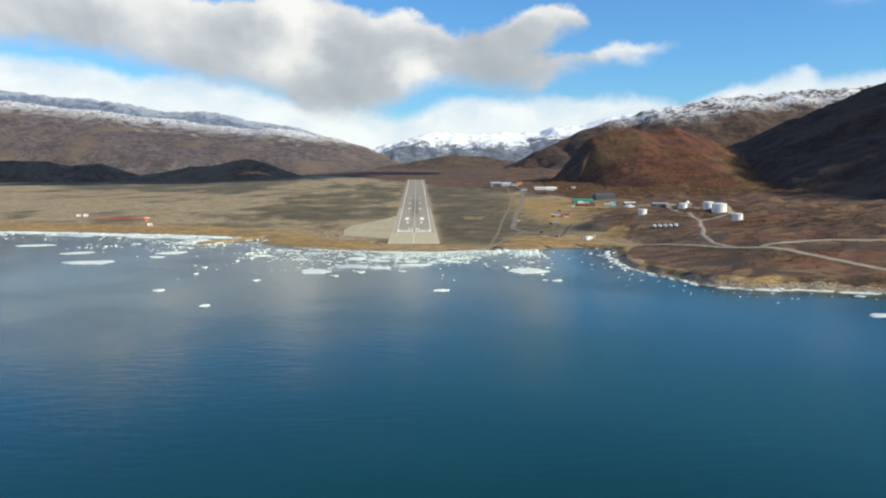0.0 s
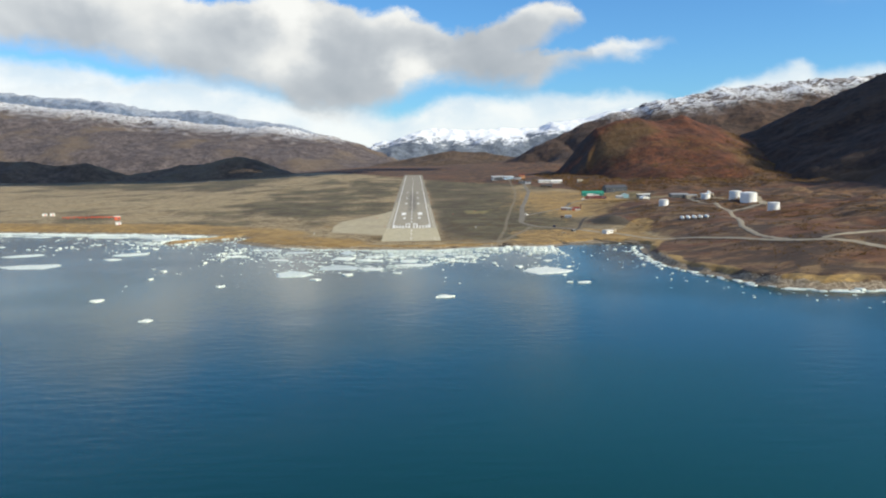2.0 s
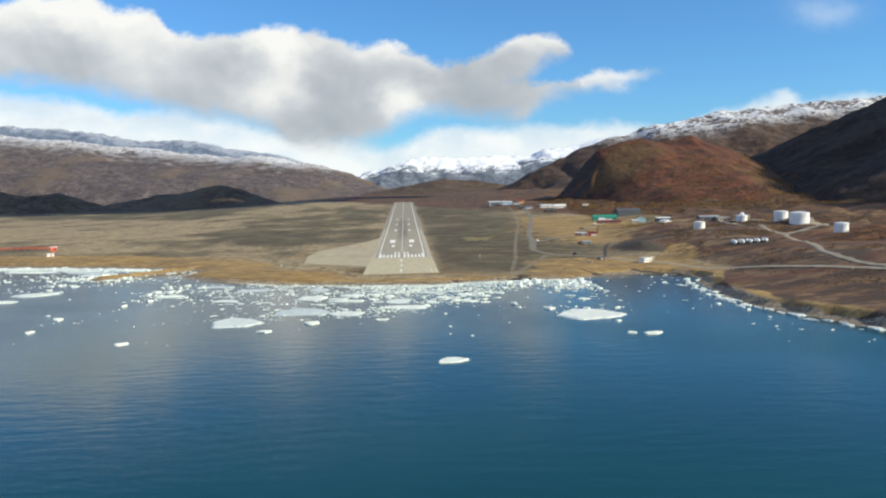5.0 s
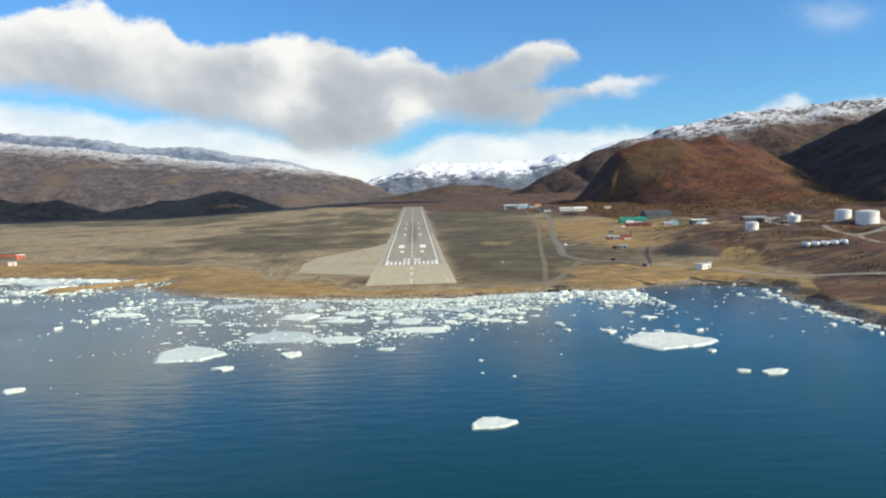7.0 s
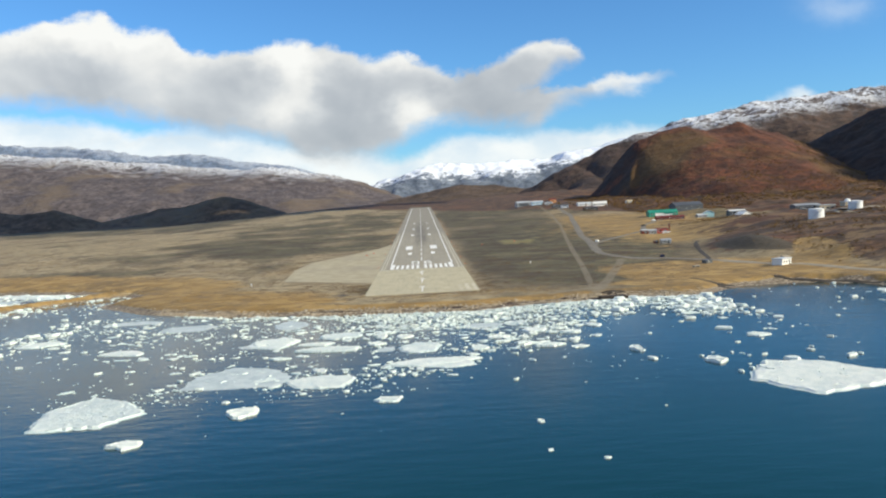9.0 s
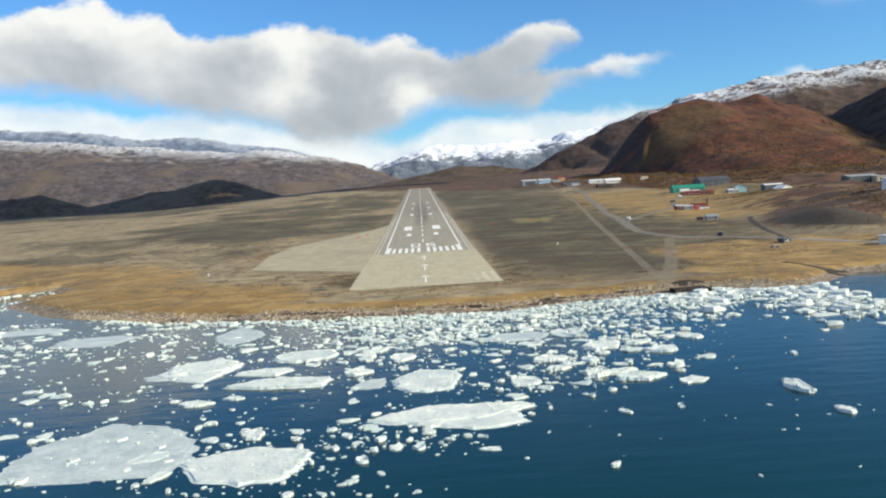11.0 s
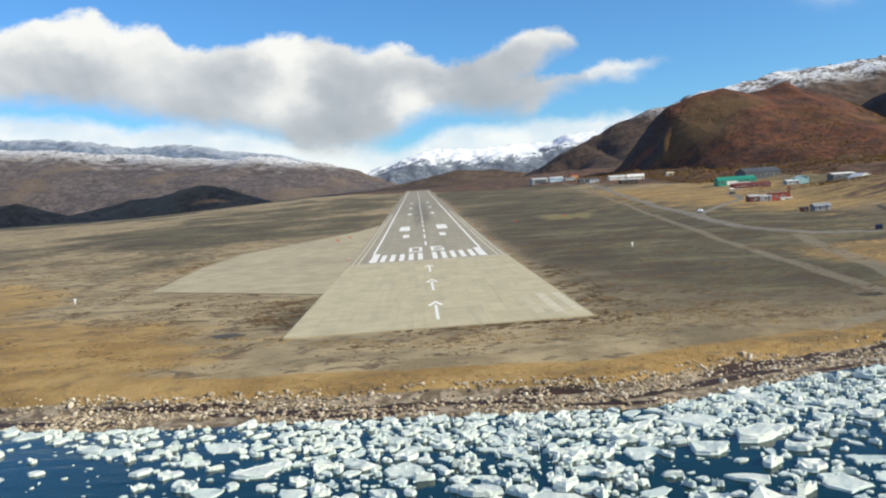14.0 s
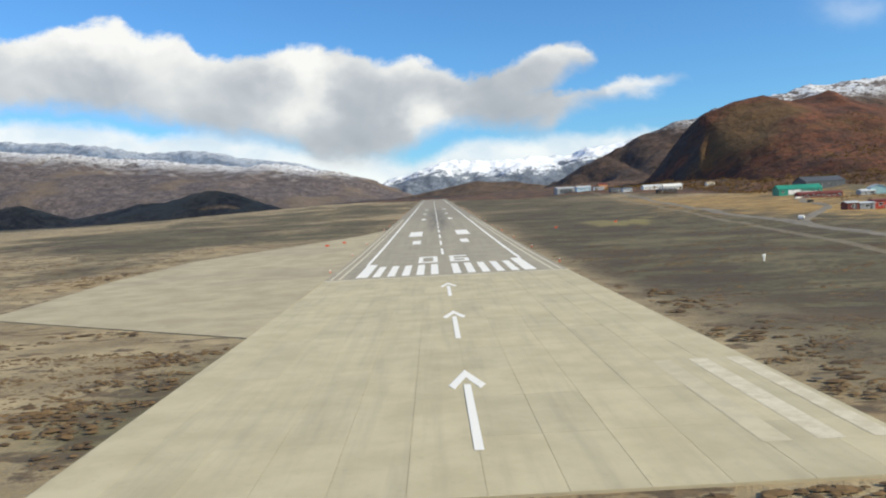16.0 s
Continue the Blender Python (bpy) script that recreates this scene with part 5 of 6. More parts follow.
def radome(x, y):
    ob = base_at("radome", x, y)
    bm = bmesh.new()
    bmesh.ops.create_icosphere(bm, subdivisions=3, radius=2.6, matrix=Matrix.Translation((0, 0, 4.6)))
    part("dome", bm, M_WHITE, ob)
    bm = bmesh.new()
    lathe(bm, [(2.0, -1), (2.0, 2.7)], 16)
    part("plinth", bm, M_CONC, ob)
    tagged(ob, "white radar dome on a round plinth", "radome")


radome(446, 280)
car(162, -11, 62, M_CARBLUE, "dark blue estate car on the access road", 3.8)
car(152, 142, 60, M_WHITE, "white car on the branch road", 3.3)
car(245, 330, 40, M_CARDARK, "dark car near the branch road")
car(262, 905, 0, M_CARDARK, "dark car in front of the workshop")
car(292, 450, 5, M_WHITE, "white car beside the long red house")


def marker(x, y, label):
    ob = base_at("marker_post", x, y)
    bm = bmesh.new()
    box(bm, -0.11, 0.11, -0.11, 0.11, -0.2, 0.85)
    part("post", bm, M_WHITE, ob)
    bm = bmesh.new()
    box(bm, -0.26, 0.26, -0.05, 0.05, 0.6, 1.15)
    part("board", bm, M_WHITE, ob)
    return tagged(ob, label, "post")


marker(73, -10, "white marker post on the gravel")
marker(-103, -60, "white marker post in the grass")


def runway_light(x, y):
    ob = new("runway_light")
    ob.location = (x * U, y * U, float(runway_z(y)) * U - 0.02)
    bm = bmesh.new()
    lathe(bm, [(0.16, -0.2), (0.16, 0.12), (0.06, 0.18), (0.06, 0.38)], 10)
    part("stem", bm, M_SIGNAL, ob)
    bm = bmesh.new()
    lathe(bm, [(0.13, 0.36), (0.15, 0.46), (0.10, 0.58), (0.03, 0.62)], 10)
    part("lens", bm, M_LAMP, ob)
    return tagged(ob, "small orange runway edge light", "light", "runway edge lights")


first_light = runway_light(-30.6, 20)
for side in (-1, 1):
    for k in range(14):
        y = 20 + 60 * k
        if (side, k) != (-1, 0):
            copy_thing(first_light, pose(side * 30.6 * U, y * U, float(runway_z(y)) * U - 0.02))


def frangible(x, y, label):
    """The orange-red approach markers standing beside the runway."""
    ob = base_at("approach_marker", x, y)
    bm = bmesh.new()
    box(bm, -0.55, 0.55, -0.06, 0.06, 0.25, 0.75)
    part("board", bm, M_SIGNAL, ob)
    for q in (-0.5, 0.5):
        bm = bmesh.new()
        box(bm, q - 0.05, q + 0.05, -0.05, 0.05, -0.2, 0.3)
        part("leg", bm, M_GREY, ob)
    return tagged(ob, label, "marker", "approach markers")


for x, y in ((-46, 132), (-41, 150), (56, 190), (88, 205)):
    frangible(x, y, "orange-red marker board beside the runway")


def localizer():
    """The red and white aerial row and its hut on the western shore."""
    for k in range(9):
        x, y = -474 + 8.4 * k, 200 - 1.4 * k
        ob = base_at("aerial_frame", x, y, 5)
        for q in (-2.6, 2.6):
            bm = bmesh.new()
            box(bm, q - 0.12, q + 0.12, -0.12, 0.12, -0.3, 2.2)
            part("leg", bm, M_SIGNAL, ob)
        bm = bmesh.new()
        for z in (1.2, 2.0):
            box(bm, -2.9, 2.9, -0.15, 0.15, z, z + 0.4)
        part("rail", bm, M_SIGNAL, ob)
        tagged(ob, "low red aerial frame on the western plain", "aerial", "row of aerial frames")
    house("signal_hut", "signal-red hut with a white front", -394, 172, 5.2, 4.6, 3.6, 0, M_SIGNAL, M_WHITE, 30, 1)
    for x, y in ((-532, 267), (-521, 267), (-364, 94)):
        ob = base_at("white_cabin", x, y, 10)
        bm = bmesh.new()
        box(bm, -2.2, 2.2, -1.7, 1.7, -0.6, 2.6)
        part("wall", bm, M_WHITE, ob)
        bm = bmesh.new()
        box(bm, -2.4, 2.4, -1.9, 1.9, 2.6, 2.8)
        part("roof", bm, M_LTGREY, ob)
        bm = bmesh.new()
        box(bm, 0.6, 1.4, -1.76, -1.66, 0.0, 2.0)
        part("door", bm, M_SIGNAL, ob)
        tagged(ob, "small white equipment cabin on the plain", "cabin", "white cabins")


localizer()


# ---------------------------------------------------------------- clouds added out of view to shade the foothills and the eastern slopes
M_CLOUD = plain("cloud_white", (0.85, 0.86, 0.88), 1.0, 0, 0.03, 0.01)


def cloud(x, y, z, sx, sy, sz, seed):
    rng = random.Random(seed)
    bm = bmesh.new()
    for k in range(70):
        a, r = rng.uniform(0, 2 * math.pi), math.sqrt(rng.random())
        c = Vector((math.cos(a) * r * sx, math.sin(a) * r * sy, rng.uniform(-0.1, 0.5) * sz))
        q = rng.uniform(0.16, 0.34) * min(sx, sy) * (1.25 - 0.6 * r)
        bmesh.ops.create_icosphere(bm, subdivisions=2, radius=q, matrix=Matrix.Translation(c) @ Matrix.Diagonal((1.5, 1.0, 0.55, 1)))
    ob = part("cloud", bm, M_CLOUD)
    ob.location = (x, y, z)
    return tagged(ob, "pale cumulus cloud out of view, placed to shade the slopes", "cloud", kind="structure")


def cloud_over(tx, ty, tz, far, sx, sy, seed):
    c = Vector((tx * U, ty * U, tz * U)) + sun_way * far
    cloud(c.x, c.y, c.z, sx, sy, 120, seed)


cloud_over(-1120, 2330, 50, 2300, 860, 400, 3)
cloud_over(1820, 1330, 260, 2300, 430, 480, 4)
# one more unseen cloud, to darken the foot of the eastern spur
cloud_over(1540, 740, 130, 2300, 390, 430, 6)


# ---------------------------------------------------------------- ice in the fjord
def ice_mesh(seed, rings, around, tall, ragged=0.22, lumps=1.5):
    """A floe of unit radius: cut outline, undercut edge, hummocky top. Heights in metres."""
    rng = random.Random(seed)
    ph = [rng.uniform(0, 6.28) for _ in range(5)]
    # a broken plate: a few straight sides between uneven corners, chipped along the edge
    corners = rng.randint(6, 9)
    turn = sorted((k + rng.uniform(-0.32, 0.32)) / corners for k in range(corners))
    reach = [1 + ragged * rng.uniform(-1.1, 0.9) for _ in range(corners)]
    spots = [(r * math.cos(2 * math.pi * a), r * math.sin(2 * math.pi * a)) for a, r in zip(turn, reach)]

    def rad(a):
        best = 1.6
        for (ax, ay), (bx, by) in zip(spots, spots[1:] + spots[:1]):
            den = math.cos(a) * (by - ay) - math.sin(a) * (bx - ax)
            if abs(den) > 1e-6:
                t = (ax * (by - ay) - ay * (bx - ax)) / den
                w = (ax * math.sin(a) - ay * math.cos(a)) / den
                if t > 0.1 and -0.01 <= w <= 1.01:
                    best = min(best, t)
        return best * (1 + rng.uniform(-0.5, 0.5) * ragged * 0.42)

    rr = [rad(2 * math.pi * k / around) for k in range(around)]
    v, f = [], []
    levels = [(0.98, -0.4), (1.05, 0.015), (1.0, tall * 0.16), (0.975, tall * 0.6)] + [(0.95 * (1 - k / rings), None) for k in range(rings)]
    for q, z in levels:
        for k in range(around):
            a = 2 * math.pi * k / around
            x, y = q * rr[k] * math.cos(a), q * rr[k] * math.sin(a)
            if z is None:
                j = 0.5 / around
                x, y = x + rng.uniform(-j, j), y + rng.uniform(-j, j)
            hump = max(0.0, rng.random() - 0.75) * lumps
            zz = z if z is not None else tall * (0.62 + (rng.uniform(-0.14, 0.14) + hump) * min(1, 0.15 + q * q) + 0.22 * math.sin(3 * x + ph[3]) * math.sin(4 * y + ph[4]))
            v.append((x, y, zz))
    for a in range(len(levels) - 1):
        for k in range(around):
            j = (k + 1) % around
            f.append((a * around + k, a * around + j, (a + 1) * around + j, (a + 1) * around + k))
    c = len(v)
    v.append((0, 0, tall * 0.68))
    last = (len(levels) - 1) * around
    for k in range(around):
        f.append((last + k, last + (k + 1) % around, c))
    f.append(tuple(range(around))[::-1])
    me = bpy.data.meshes.new("ice_floe")
    me.from_pydata(v, [], f)
    return me


def ice_block(seed):
    rng = random.Random(seed)
    bm = bmesh.new()
    v = box(bm, -1, 1, -1, 1, -0.6, 1)
    for q in v:
        q.co = Vector((q.co.x * rng.uniform(0.45, 1.0), q.co.y * rng.uniform(0.45, 1.0), q.co.z * rng.uniform(0.5, 1.0)))
    me = bpy.data.meshes.new("ice_block")
    bm.to_mesh(me)
    bm.free()
    me.materials.append(M_ICE)
    return me


BLOCKS = [ice_block(300 + q) for q in range(10)]


def floe(x, y, length, width, mat, seed, label, big=True, tall=0.45, turn=None):
    rng = random.Random(seed * 7 + 1)
    me = ice_mesh(seed, 11 if big else 4, 56 if big else 20, tall * (0.30 if mat is M_SLUSH else 1.0), 0.27 if big else 0.30)
    me.materials.append(mat)
    ob = new("ice_floe", me)
    ob.matrix_world = pose(x * U, y * U, SEA * U, 0, 0, rng.uniform(-14, 14) if turn is None else turn) @ Matrix.Diagonal((length * U / 2, width * U / 2, 1, 1))
    if big and mat is M_ICE and y > -400:
        for _ in range(int(min(22, 4 + 0.8 * length))):
            a, r, q = rng.uniform(0, 6.28), math.sqrt(rng.random()) * 0.78, rng.uniform(0.06, 0.17)
            block = new("ice_block", BLOCKS[rng.randrange(10)])
            block.parent = ob
            block.matrix_basis = Matrix.Translation((r * math.cos(a), r * math.sin(a), tall * 0.68)) @ Matrix.Diagonal((q * 2 / (length * U) * rng.uniform(1, 1.8), q * 2 / (width * U), q * rng.uniform(0.5, 0.9), 1))
    return tagged(ob, label, "ice floe", "drifting ice floes")


NEAR_ICE = ((-52.9, -257.4, 18.4, 24), (-30.8, -247.2, 17.2, 14), (-31.0, -276.2, 21.2, 11), (-1.6, -281.2, 15.0, 19), (18.3, -288.2, 5.8, 8), (39.9, -257.4, 10.3, 10),
            (40.1, -289.7, 10.6, 7), (-37.3, -264.0, 12.4, 8), (-7.2, -257.1, 6.5, 8), (26.6, -269.2, 8, 6), (-15.7, -253.4, 5.7, 5), (34.6, -272.6, 4, 5), (26.7, -278.2, 5.6, 4),
            (51.5, -266.5, 7.3, 6), (32.4, -285.8, 4.8, 5), (62.2, -253.4, 7.0, 8), (-45.9, -288.7, 8.0, 5), (-16.0, -270.4, 5.9, 5), (49.6, -282.7, 3.7, 3), (4, -308, 27, 16), (36.9, -284.6, 10, 4))
MID_ICE = ((97, -350, 37, 36), (-80.7, -349.8, 24.2, 33), (-27.3, -326.3, 21, 20), (6.2, -306.0, 30, 9), (-62.1, -378.6, 7.7, 6), (-43.7, -356.6, 7.1, 12), (-1.0, -283.1, 13.6, 13), (64.5, -304.4, 4.7, 9),
           (81.0, -327.2, 5.3, 8), (65.0, -320.0, 3.1, 5), (107.6, -291.3, 8.0, 6), (40.1, -289.6, 9.5, 7), (-147.8, -229.7, 18.8, 14), (-52.5, -255.9, 17.0, 15), (-106.0, -261.5, 17.4, 12), (-8.6, -351.0, 7.1, 5))
FAR_ICE = ((20.1, -456.0, 12.0, 9.5), (111.0, -410, 9, 7), (103, -407, 4, 4), (-130.1, -515.1, 7.3, 8), (-120.1, -401.7, 5.8, 7), (-179.2, -451.7, 8.0, 10), (279.1, -559.6, 18.4, 14), (-176.8, -363.1, 4.2, 6),
           (-181.1, -322.9, 5.3, 7), (-245.0, -202.4, 26, 24), (-249.1, -237.5, 16.8, 14), (-292.7, -280.0, 46, 34), (24.3, -378.2, 1.8, 2), (23.2, -397.8, 1.2, 1.5), (-340, -200, 40, 22), (-420, -120, 40, 20))
SLUSH = ((22.2, -240.3, 16.3, 12), (-54.6, -213.0, 18.6, 26), (-12.1, -281.1, 7.0, 8), (-54.3, -316.4, 34.9, 32), (-60, -262, 10, 9), (-100, -205, 26, 20), (-130, -180, 24, 14), (-272, -40, 46, 22), (-300, -15, 50, 16))
k = 100
for rows, mat, what in ((NEAR_ICE, M_ICE, "white hummocky ice floe drifting near the shore"), (MID_ICE, M_ICE, "large white ice floe on dark blue water"),
                        (FAR_ICE, M_ICE, "lone white ice floe in the open fjord"), (SLUSH, M_SLUSH, "thin grey slush floe lying low in the water")):
    for x, y, a, b in rows:
        k += 1
        floe(x, y, a, b, mat, k, what, a > 4.5, min(0.34 + 0.2 * (k % 4) / 3 + (0.25 if a < 5.5 else 0), 0.16 * a))

# ice stranded along the western inlet and the eastern bluff
STRANDED = ((-260, -14, 30, 16), (-300, 2, 44, 14), (-352, 20, 40, 15), (-405, 36, 44, 14), (-460, 52, 50, 16), (-520, 64, 56, 20), (-600, 84, 70, 22), (-235, -30, 20, 12), (-330, -20, 40, 14), (-420, 0, 46, 16),
            (189, -262, 8, 5), (187, -290, 9, 5), (187, -312, 8, 6), (186, -334, 10, 6), (196, -372, 9, 6), (228, -452, 14, 5), (252, -463, 22, 6), (284, -466, 24, 6), (312, -476, 22, 7), (345, -492, 26, 7), (380, -508, 26, 8), (304, -490, 7, 5), (330, -505, 8, 5))
for x, y, a, b in STRANDED:
    k += 1
    floe(x, y, a, b, M_ICE, k, "white stranded ice lying along the shore", True, 0.4, math.degrees(math.atan2(-0.36, 1)) if x > 220 else (-18 if x < 0 else 90))
_ice = random.Random(19)
for q in range(44):
    x = -600 + 365 * (q + _ice.random()) / 44
    y = float(np.interp(x, [c[0] for c in SHORE[:7]], [c[1] for c in SHORE[:7]])) - _ice.uniform(6, 26 + 40 * (q % 2))
    k += 1
    floe(x, y, _ice.uniform(14, 40), _ice.uniform(9, 22), M_ICE if q % 3 else M_SLUSH, k, "white drift ice crowding the western inlet", True, 0.4, _ice.uniform(-25, -5))
# broken ice washed against the eastern bluff
bluff = [c for c in SHORE if 185 < c[0] < 600 and c[1] < -195]
for (ax, ay), (bx, by) in zip(bluff, bluff[1:]):
    run = math.hypot(bx - ax, by - ay)
    for q in range(int(run / 7)):
        t, off = (q + _ice.random()) / max(1, int(run / 7)), _ice.uniform(0.5, 7.0) ** 1.1
        k += 1
        floe(ax + (bx - ax) * t + (by - ay) / run * off, ay + (by - ay) * t - (bx - ax) / run * off, _ice.uniform(4, 11), _ice.uniform(2.5, 5), M_ICE, k,
             "white broken ice washed against the bluff", False, 0.5, math.degrees(math.atan2(by - ay, bx - ax)) + _ice.uniform(-20, 20))
PLACED = [(x, y, max(a, b) / 2) for x, y, a, b in NEAR_ICE + MID_ICE + FAR_ICE + SLUSH]


def ice_density(x, y):
    """How thickly ice lies at a place: packed under the runway's shore, thin to the east and out in the fjord."""
    d = -shore_distance(x, y)
    main = (1 - smooth(d, 8, 140)) * (1 - smooth(x + 0.55 * np.maximum(d - 20, 0), 45, 105)) * smooth(x, -420, -160) * (1 - 0.74 * smooth(-x, -10, 55))
    lane = (1 - smooth(np.abs(y + 318 - 0.25 * x), 8, 45)) * (1 - smooth(x, -10, 40)) * smooth(x, -110, -60) * 0.45
    rim = (1 - smooth(d, 1, 8)) * 0.95
    east = 0.46 * (1 - smooth(d, 8, 75)) * smooth(x, 90, 120)
    west = 0.42 * smooth(-x, 150, 210) * (1 - smooth(d, 15, 150)) + 1.6 * smooth(-x, 190, 230) * (1 - smooth(d, 6, 46))
    clump = smooth(fbm(x / 26 + 3, y / 26, 3), 0.36, 0.62)
    pack = 0.95 * (1 - smooth(d, 8, 42)) * smooth(x, -20, 15) * (1 - smooth(x, 60, 118)) * (0.55 + 0.45 * clump)
    return np.where(d > 0.5, np.maximum.reduce([pack, main * (0.30 + 0.70 * clump), lane * clump, rim, east, west * clump]), 0.0)


def scatter_ice():
    rs = np.random.RandomState(11)
    variants = [ice_mesh(900 + q, 3, 17, 0.16 + 0.09 * (q % 3), 0.48, 2.6) for q in range(14)]
    for me in variants:
        me.materials.append(M_ICE)
    taken = list(PLACED)
    made = 0
    while made < 300:
        x, y = rs.uniform(-150, 110), rs.uniform(-330, -180)
        r = rs.choice([0.9, 1.2, 1.6, 2.2, 3.0], p=[0.12, 0.24, 0.28, 0.22, 0.14])
        if rs.rand() > ice_density(np.array([x]), np.array([y]))[0] or shore_distance(x, y) > -7 or any((x - a) ** 2 + (y - b) ** 2 < (r * 0.9 + c * 0.85) ** 2 for a, b, c in taken):
            continue
        taken.append((x, y, r))
        ob = new("ice_chunk", variants[rs.randint(14)])
        ob.matrix_world = pose(x * U, y * U, SEA * U - rs.uniform(0, 0.1), 0, 0, rs.uniform(0, 360)) @ Matrix.Diagonal((r * U, r * U * rs.uniform(0.45, 0.9), rs.uniform(0.6, 1.5), 1))
        tagged(ob, "small white chunk of broken ice afloat", "ice", "broken ice chunks")
        made += 1
    # packed smaller floes under the shore
    v, f = [], []
    proto = [([q.co.copy() for q in me.vertices], [tuple(q.vertices) for q in me.polygons]) for me in (ice_mesh(700 + q, 2, 11, 0.16 + 0.09 * (q % 3), 0.48, 2.6) for q in range(12))]
    cells = {}
    for a, b, c in taken:
        cells.setdefault((int(a // 6), int(b // 6)), []).append((a, b, c))
    xs, ys = np.concatenate([rs.uniform(-150, 125, 9000), rs.uniform(-20, 125, 8000), rs.uniform(-110, 125, 26000)]), np.concatenate([rs.uniform(-330, -165, 9000), rs.uniform(-245, -165, 8000), rs.uniform(-214, -165, 26000)])
    off = -shore_distance(xs, ys)
    keep = (off > 0.4) & ((np.arange(43000) < 17000) | (off < 13))
    thick = ice_density(xs, ys) * (1.1 - 0.65 * smooth(-xs, -15, 45)) * (1 - 0.38 * smooth(off, 13, 30) * smooth(-xs, -35, 0))
    leads = smooth(fbm(xs / 12 + 20, ys / 8, 3), 0.40, 0.54)
    keep &= rs.rand(43000) < thick * (0.22 + 0.78 * leads) * (1 + 0.8 * smooth(xs, 5, 45))
    for x, y, d, w in zip(xs[keep], ys[keep], off[keep], rs.rand(43000)):
        r = 0.45 + 3.2 * w ** 3 if d > 13 else 0.42 + 2.0 * w ** 2.2
        gx, gy = int(x // 6), int(y // 6)
        if any((x - a) ** 2 + (y - b) ** 2 < (r * 0.62 + c * 0.66) ** 2 for i in (-1, 0, 1) for j in (-1, 0, 1) for a, b, c in cells.get((gx + i, gy + j), ())):
            continue
        cells.setdefault((gx, gy), []).append((x, y, r))
        co, fa = proto[rs.randint(12)]
        t, e, hz = rs.rand() * 6.28, rs.uniform(0.5, 0.95), rs.uniform(0.7, 1.8) * (1.0 if d > 13 else 0.9)
        c, q, o = math.cos(t), math.sin(t), len(v)
        v += [((x + (p.x * c - p.y * e * q) * r) * U, (y + (p.x * q + p.y * e * c) * r) * U, SEA * U + p.z * hz) for p in co]
        f += [tuple(o + i for i in w) for w in fa]
    ob = link_mesh("pack_ice", v, f, M_ICE)
    tagged(ob, "packed small white floes under the stony shore", "ice", kind="stuff")
    # the rest of the broken ice, too many to count
    n = 42000
    x = np.concatenate([rs.uniform(-170, 130, n), rs.uniform(-700, 420, n), rs.uniform(-700, -170, n)])
    y = np.concatenate([rs.uniform(-345, -160, n), rs.uniform(-640, 260, n), rs.uniform(-160, 180, n)])
    keep = rs.rand(3 * n) < ice_density(x, y) * np.repeat([0.75, 0.30, 0.40], n)
    extra = (rs.rand(3 * n) < 0.010) & (shore_distance(x, y) < -5) & (np.abs(x) < 200) & (y > -420)
    x, y = x[keep | extra], y[keep | extra]
    r = np.where(rs.rand(len(x)) < 0.12, rs.uniform(0.5, 1.3, len(x)), rs.uniform(0.12, 0.5, len(x)))
    r = np.where(x > 75, r * 2.8, np.where(x < -150, r * 2.3, r))
    v, f = [], []
    unit = [(math.cos(a), math.sin(a)) for a in (0.0, 1.05, 2.1, 3.14, 4.2, 5.2)]
    for px, py, pr in zip(x, y, r):
        t, h, e = rs.rand() * 6.28, pr * rs.uniform(0.12, 0.34), rs.uniform(0.4, 0.9)
        c, s = math.cos(t), math.sin(t)
        b = len(v)
        wob = rs.uniform(0.7, 1.25, 6)
        for q, zz in ((1.0, -0.12), (0.82, h * U)):
            for (ux, uy), w in zip(unit, wob):
                ax, ay = ux * pr * w * q, uy * pr * w * q * e
                v.append(((px + ax * c - ay * s) * U, (py + ax * s + ay * c) * U, SEA * U + zz * (0.8 + 0.4 * w if zz > 0 else 1)))
        for k in range(6):
            j = (k + 1) % 6
            f.append((b + k, b + j, b + 6 + j, b + 6 + k))
        f.append(tuple(range(b + 6, b + 12)))
    ob = link_mesh("brash_ice", v, f, M_ICE)
    tagged(ob, "scattered brash ice and small white fragments afloat", "ice", kind="stuff")


scatter_ice()


# ---------------------------------------------------------------- stones and plants
def rock_mesh(seed):
    rng = random.Random(seed)
    bm = bmesh.new()
    bmesh.ops.create_icosphere(bm, subdivisions=1, radius=1.0)
    for q in bm.verts:
        q.co *= rng.uniform(0.72, 1.15)
        q.co.z *= 0.7
    me = bpy.data.meshes.new("boulder")
    bm.to_mesh(me)
    bm.free()
    me.materials.append(M_STONE)
    return me


def shore_points(n, lo, hi, x0, x1, rs):
    """Random places on land between lo and hi from the waterline."""
    out = np.zeros((0, 2))
    while len(out) < n:
        x = rs.uniform(x0, x1, 4 * n)
        y = rs.uniform(-470, 20, 4 * n)
        d = shore_distance(x, y)
        k = (d > lo) & (d < hi)
        out = np.concatenate([out, np.stack([x, y], 1)[k]])
    return out[:n]


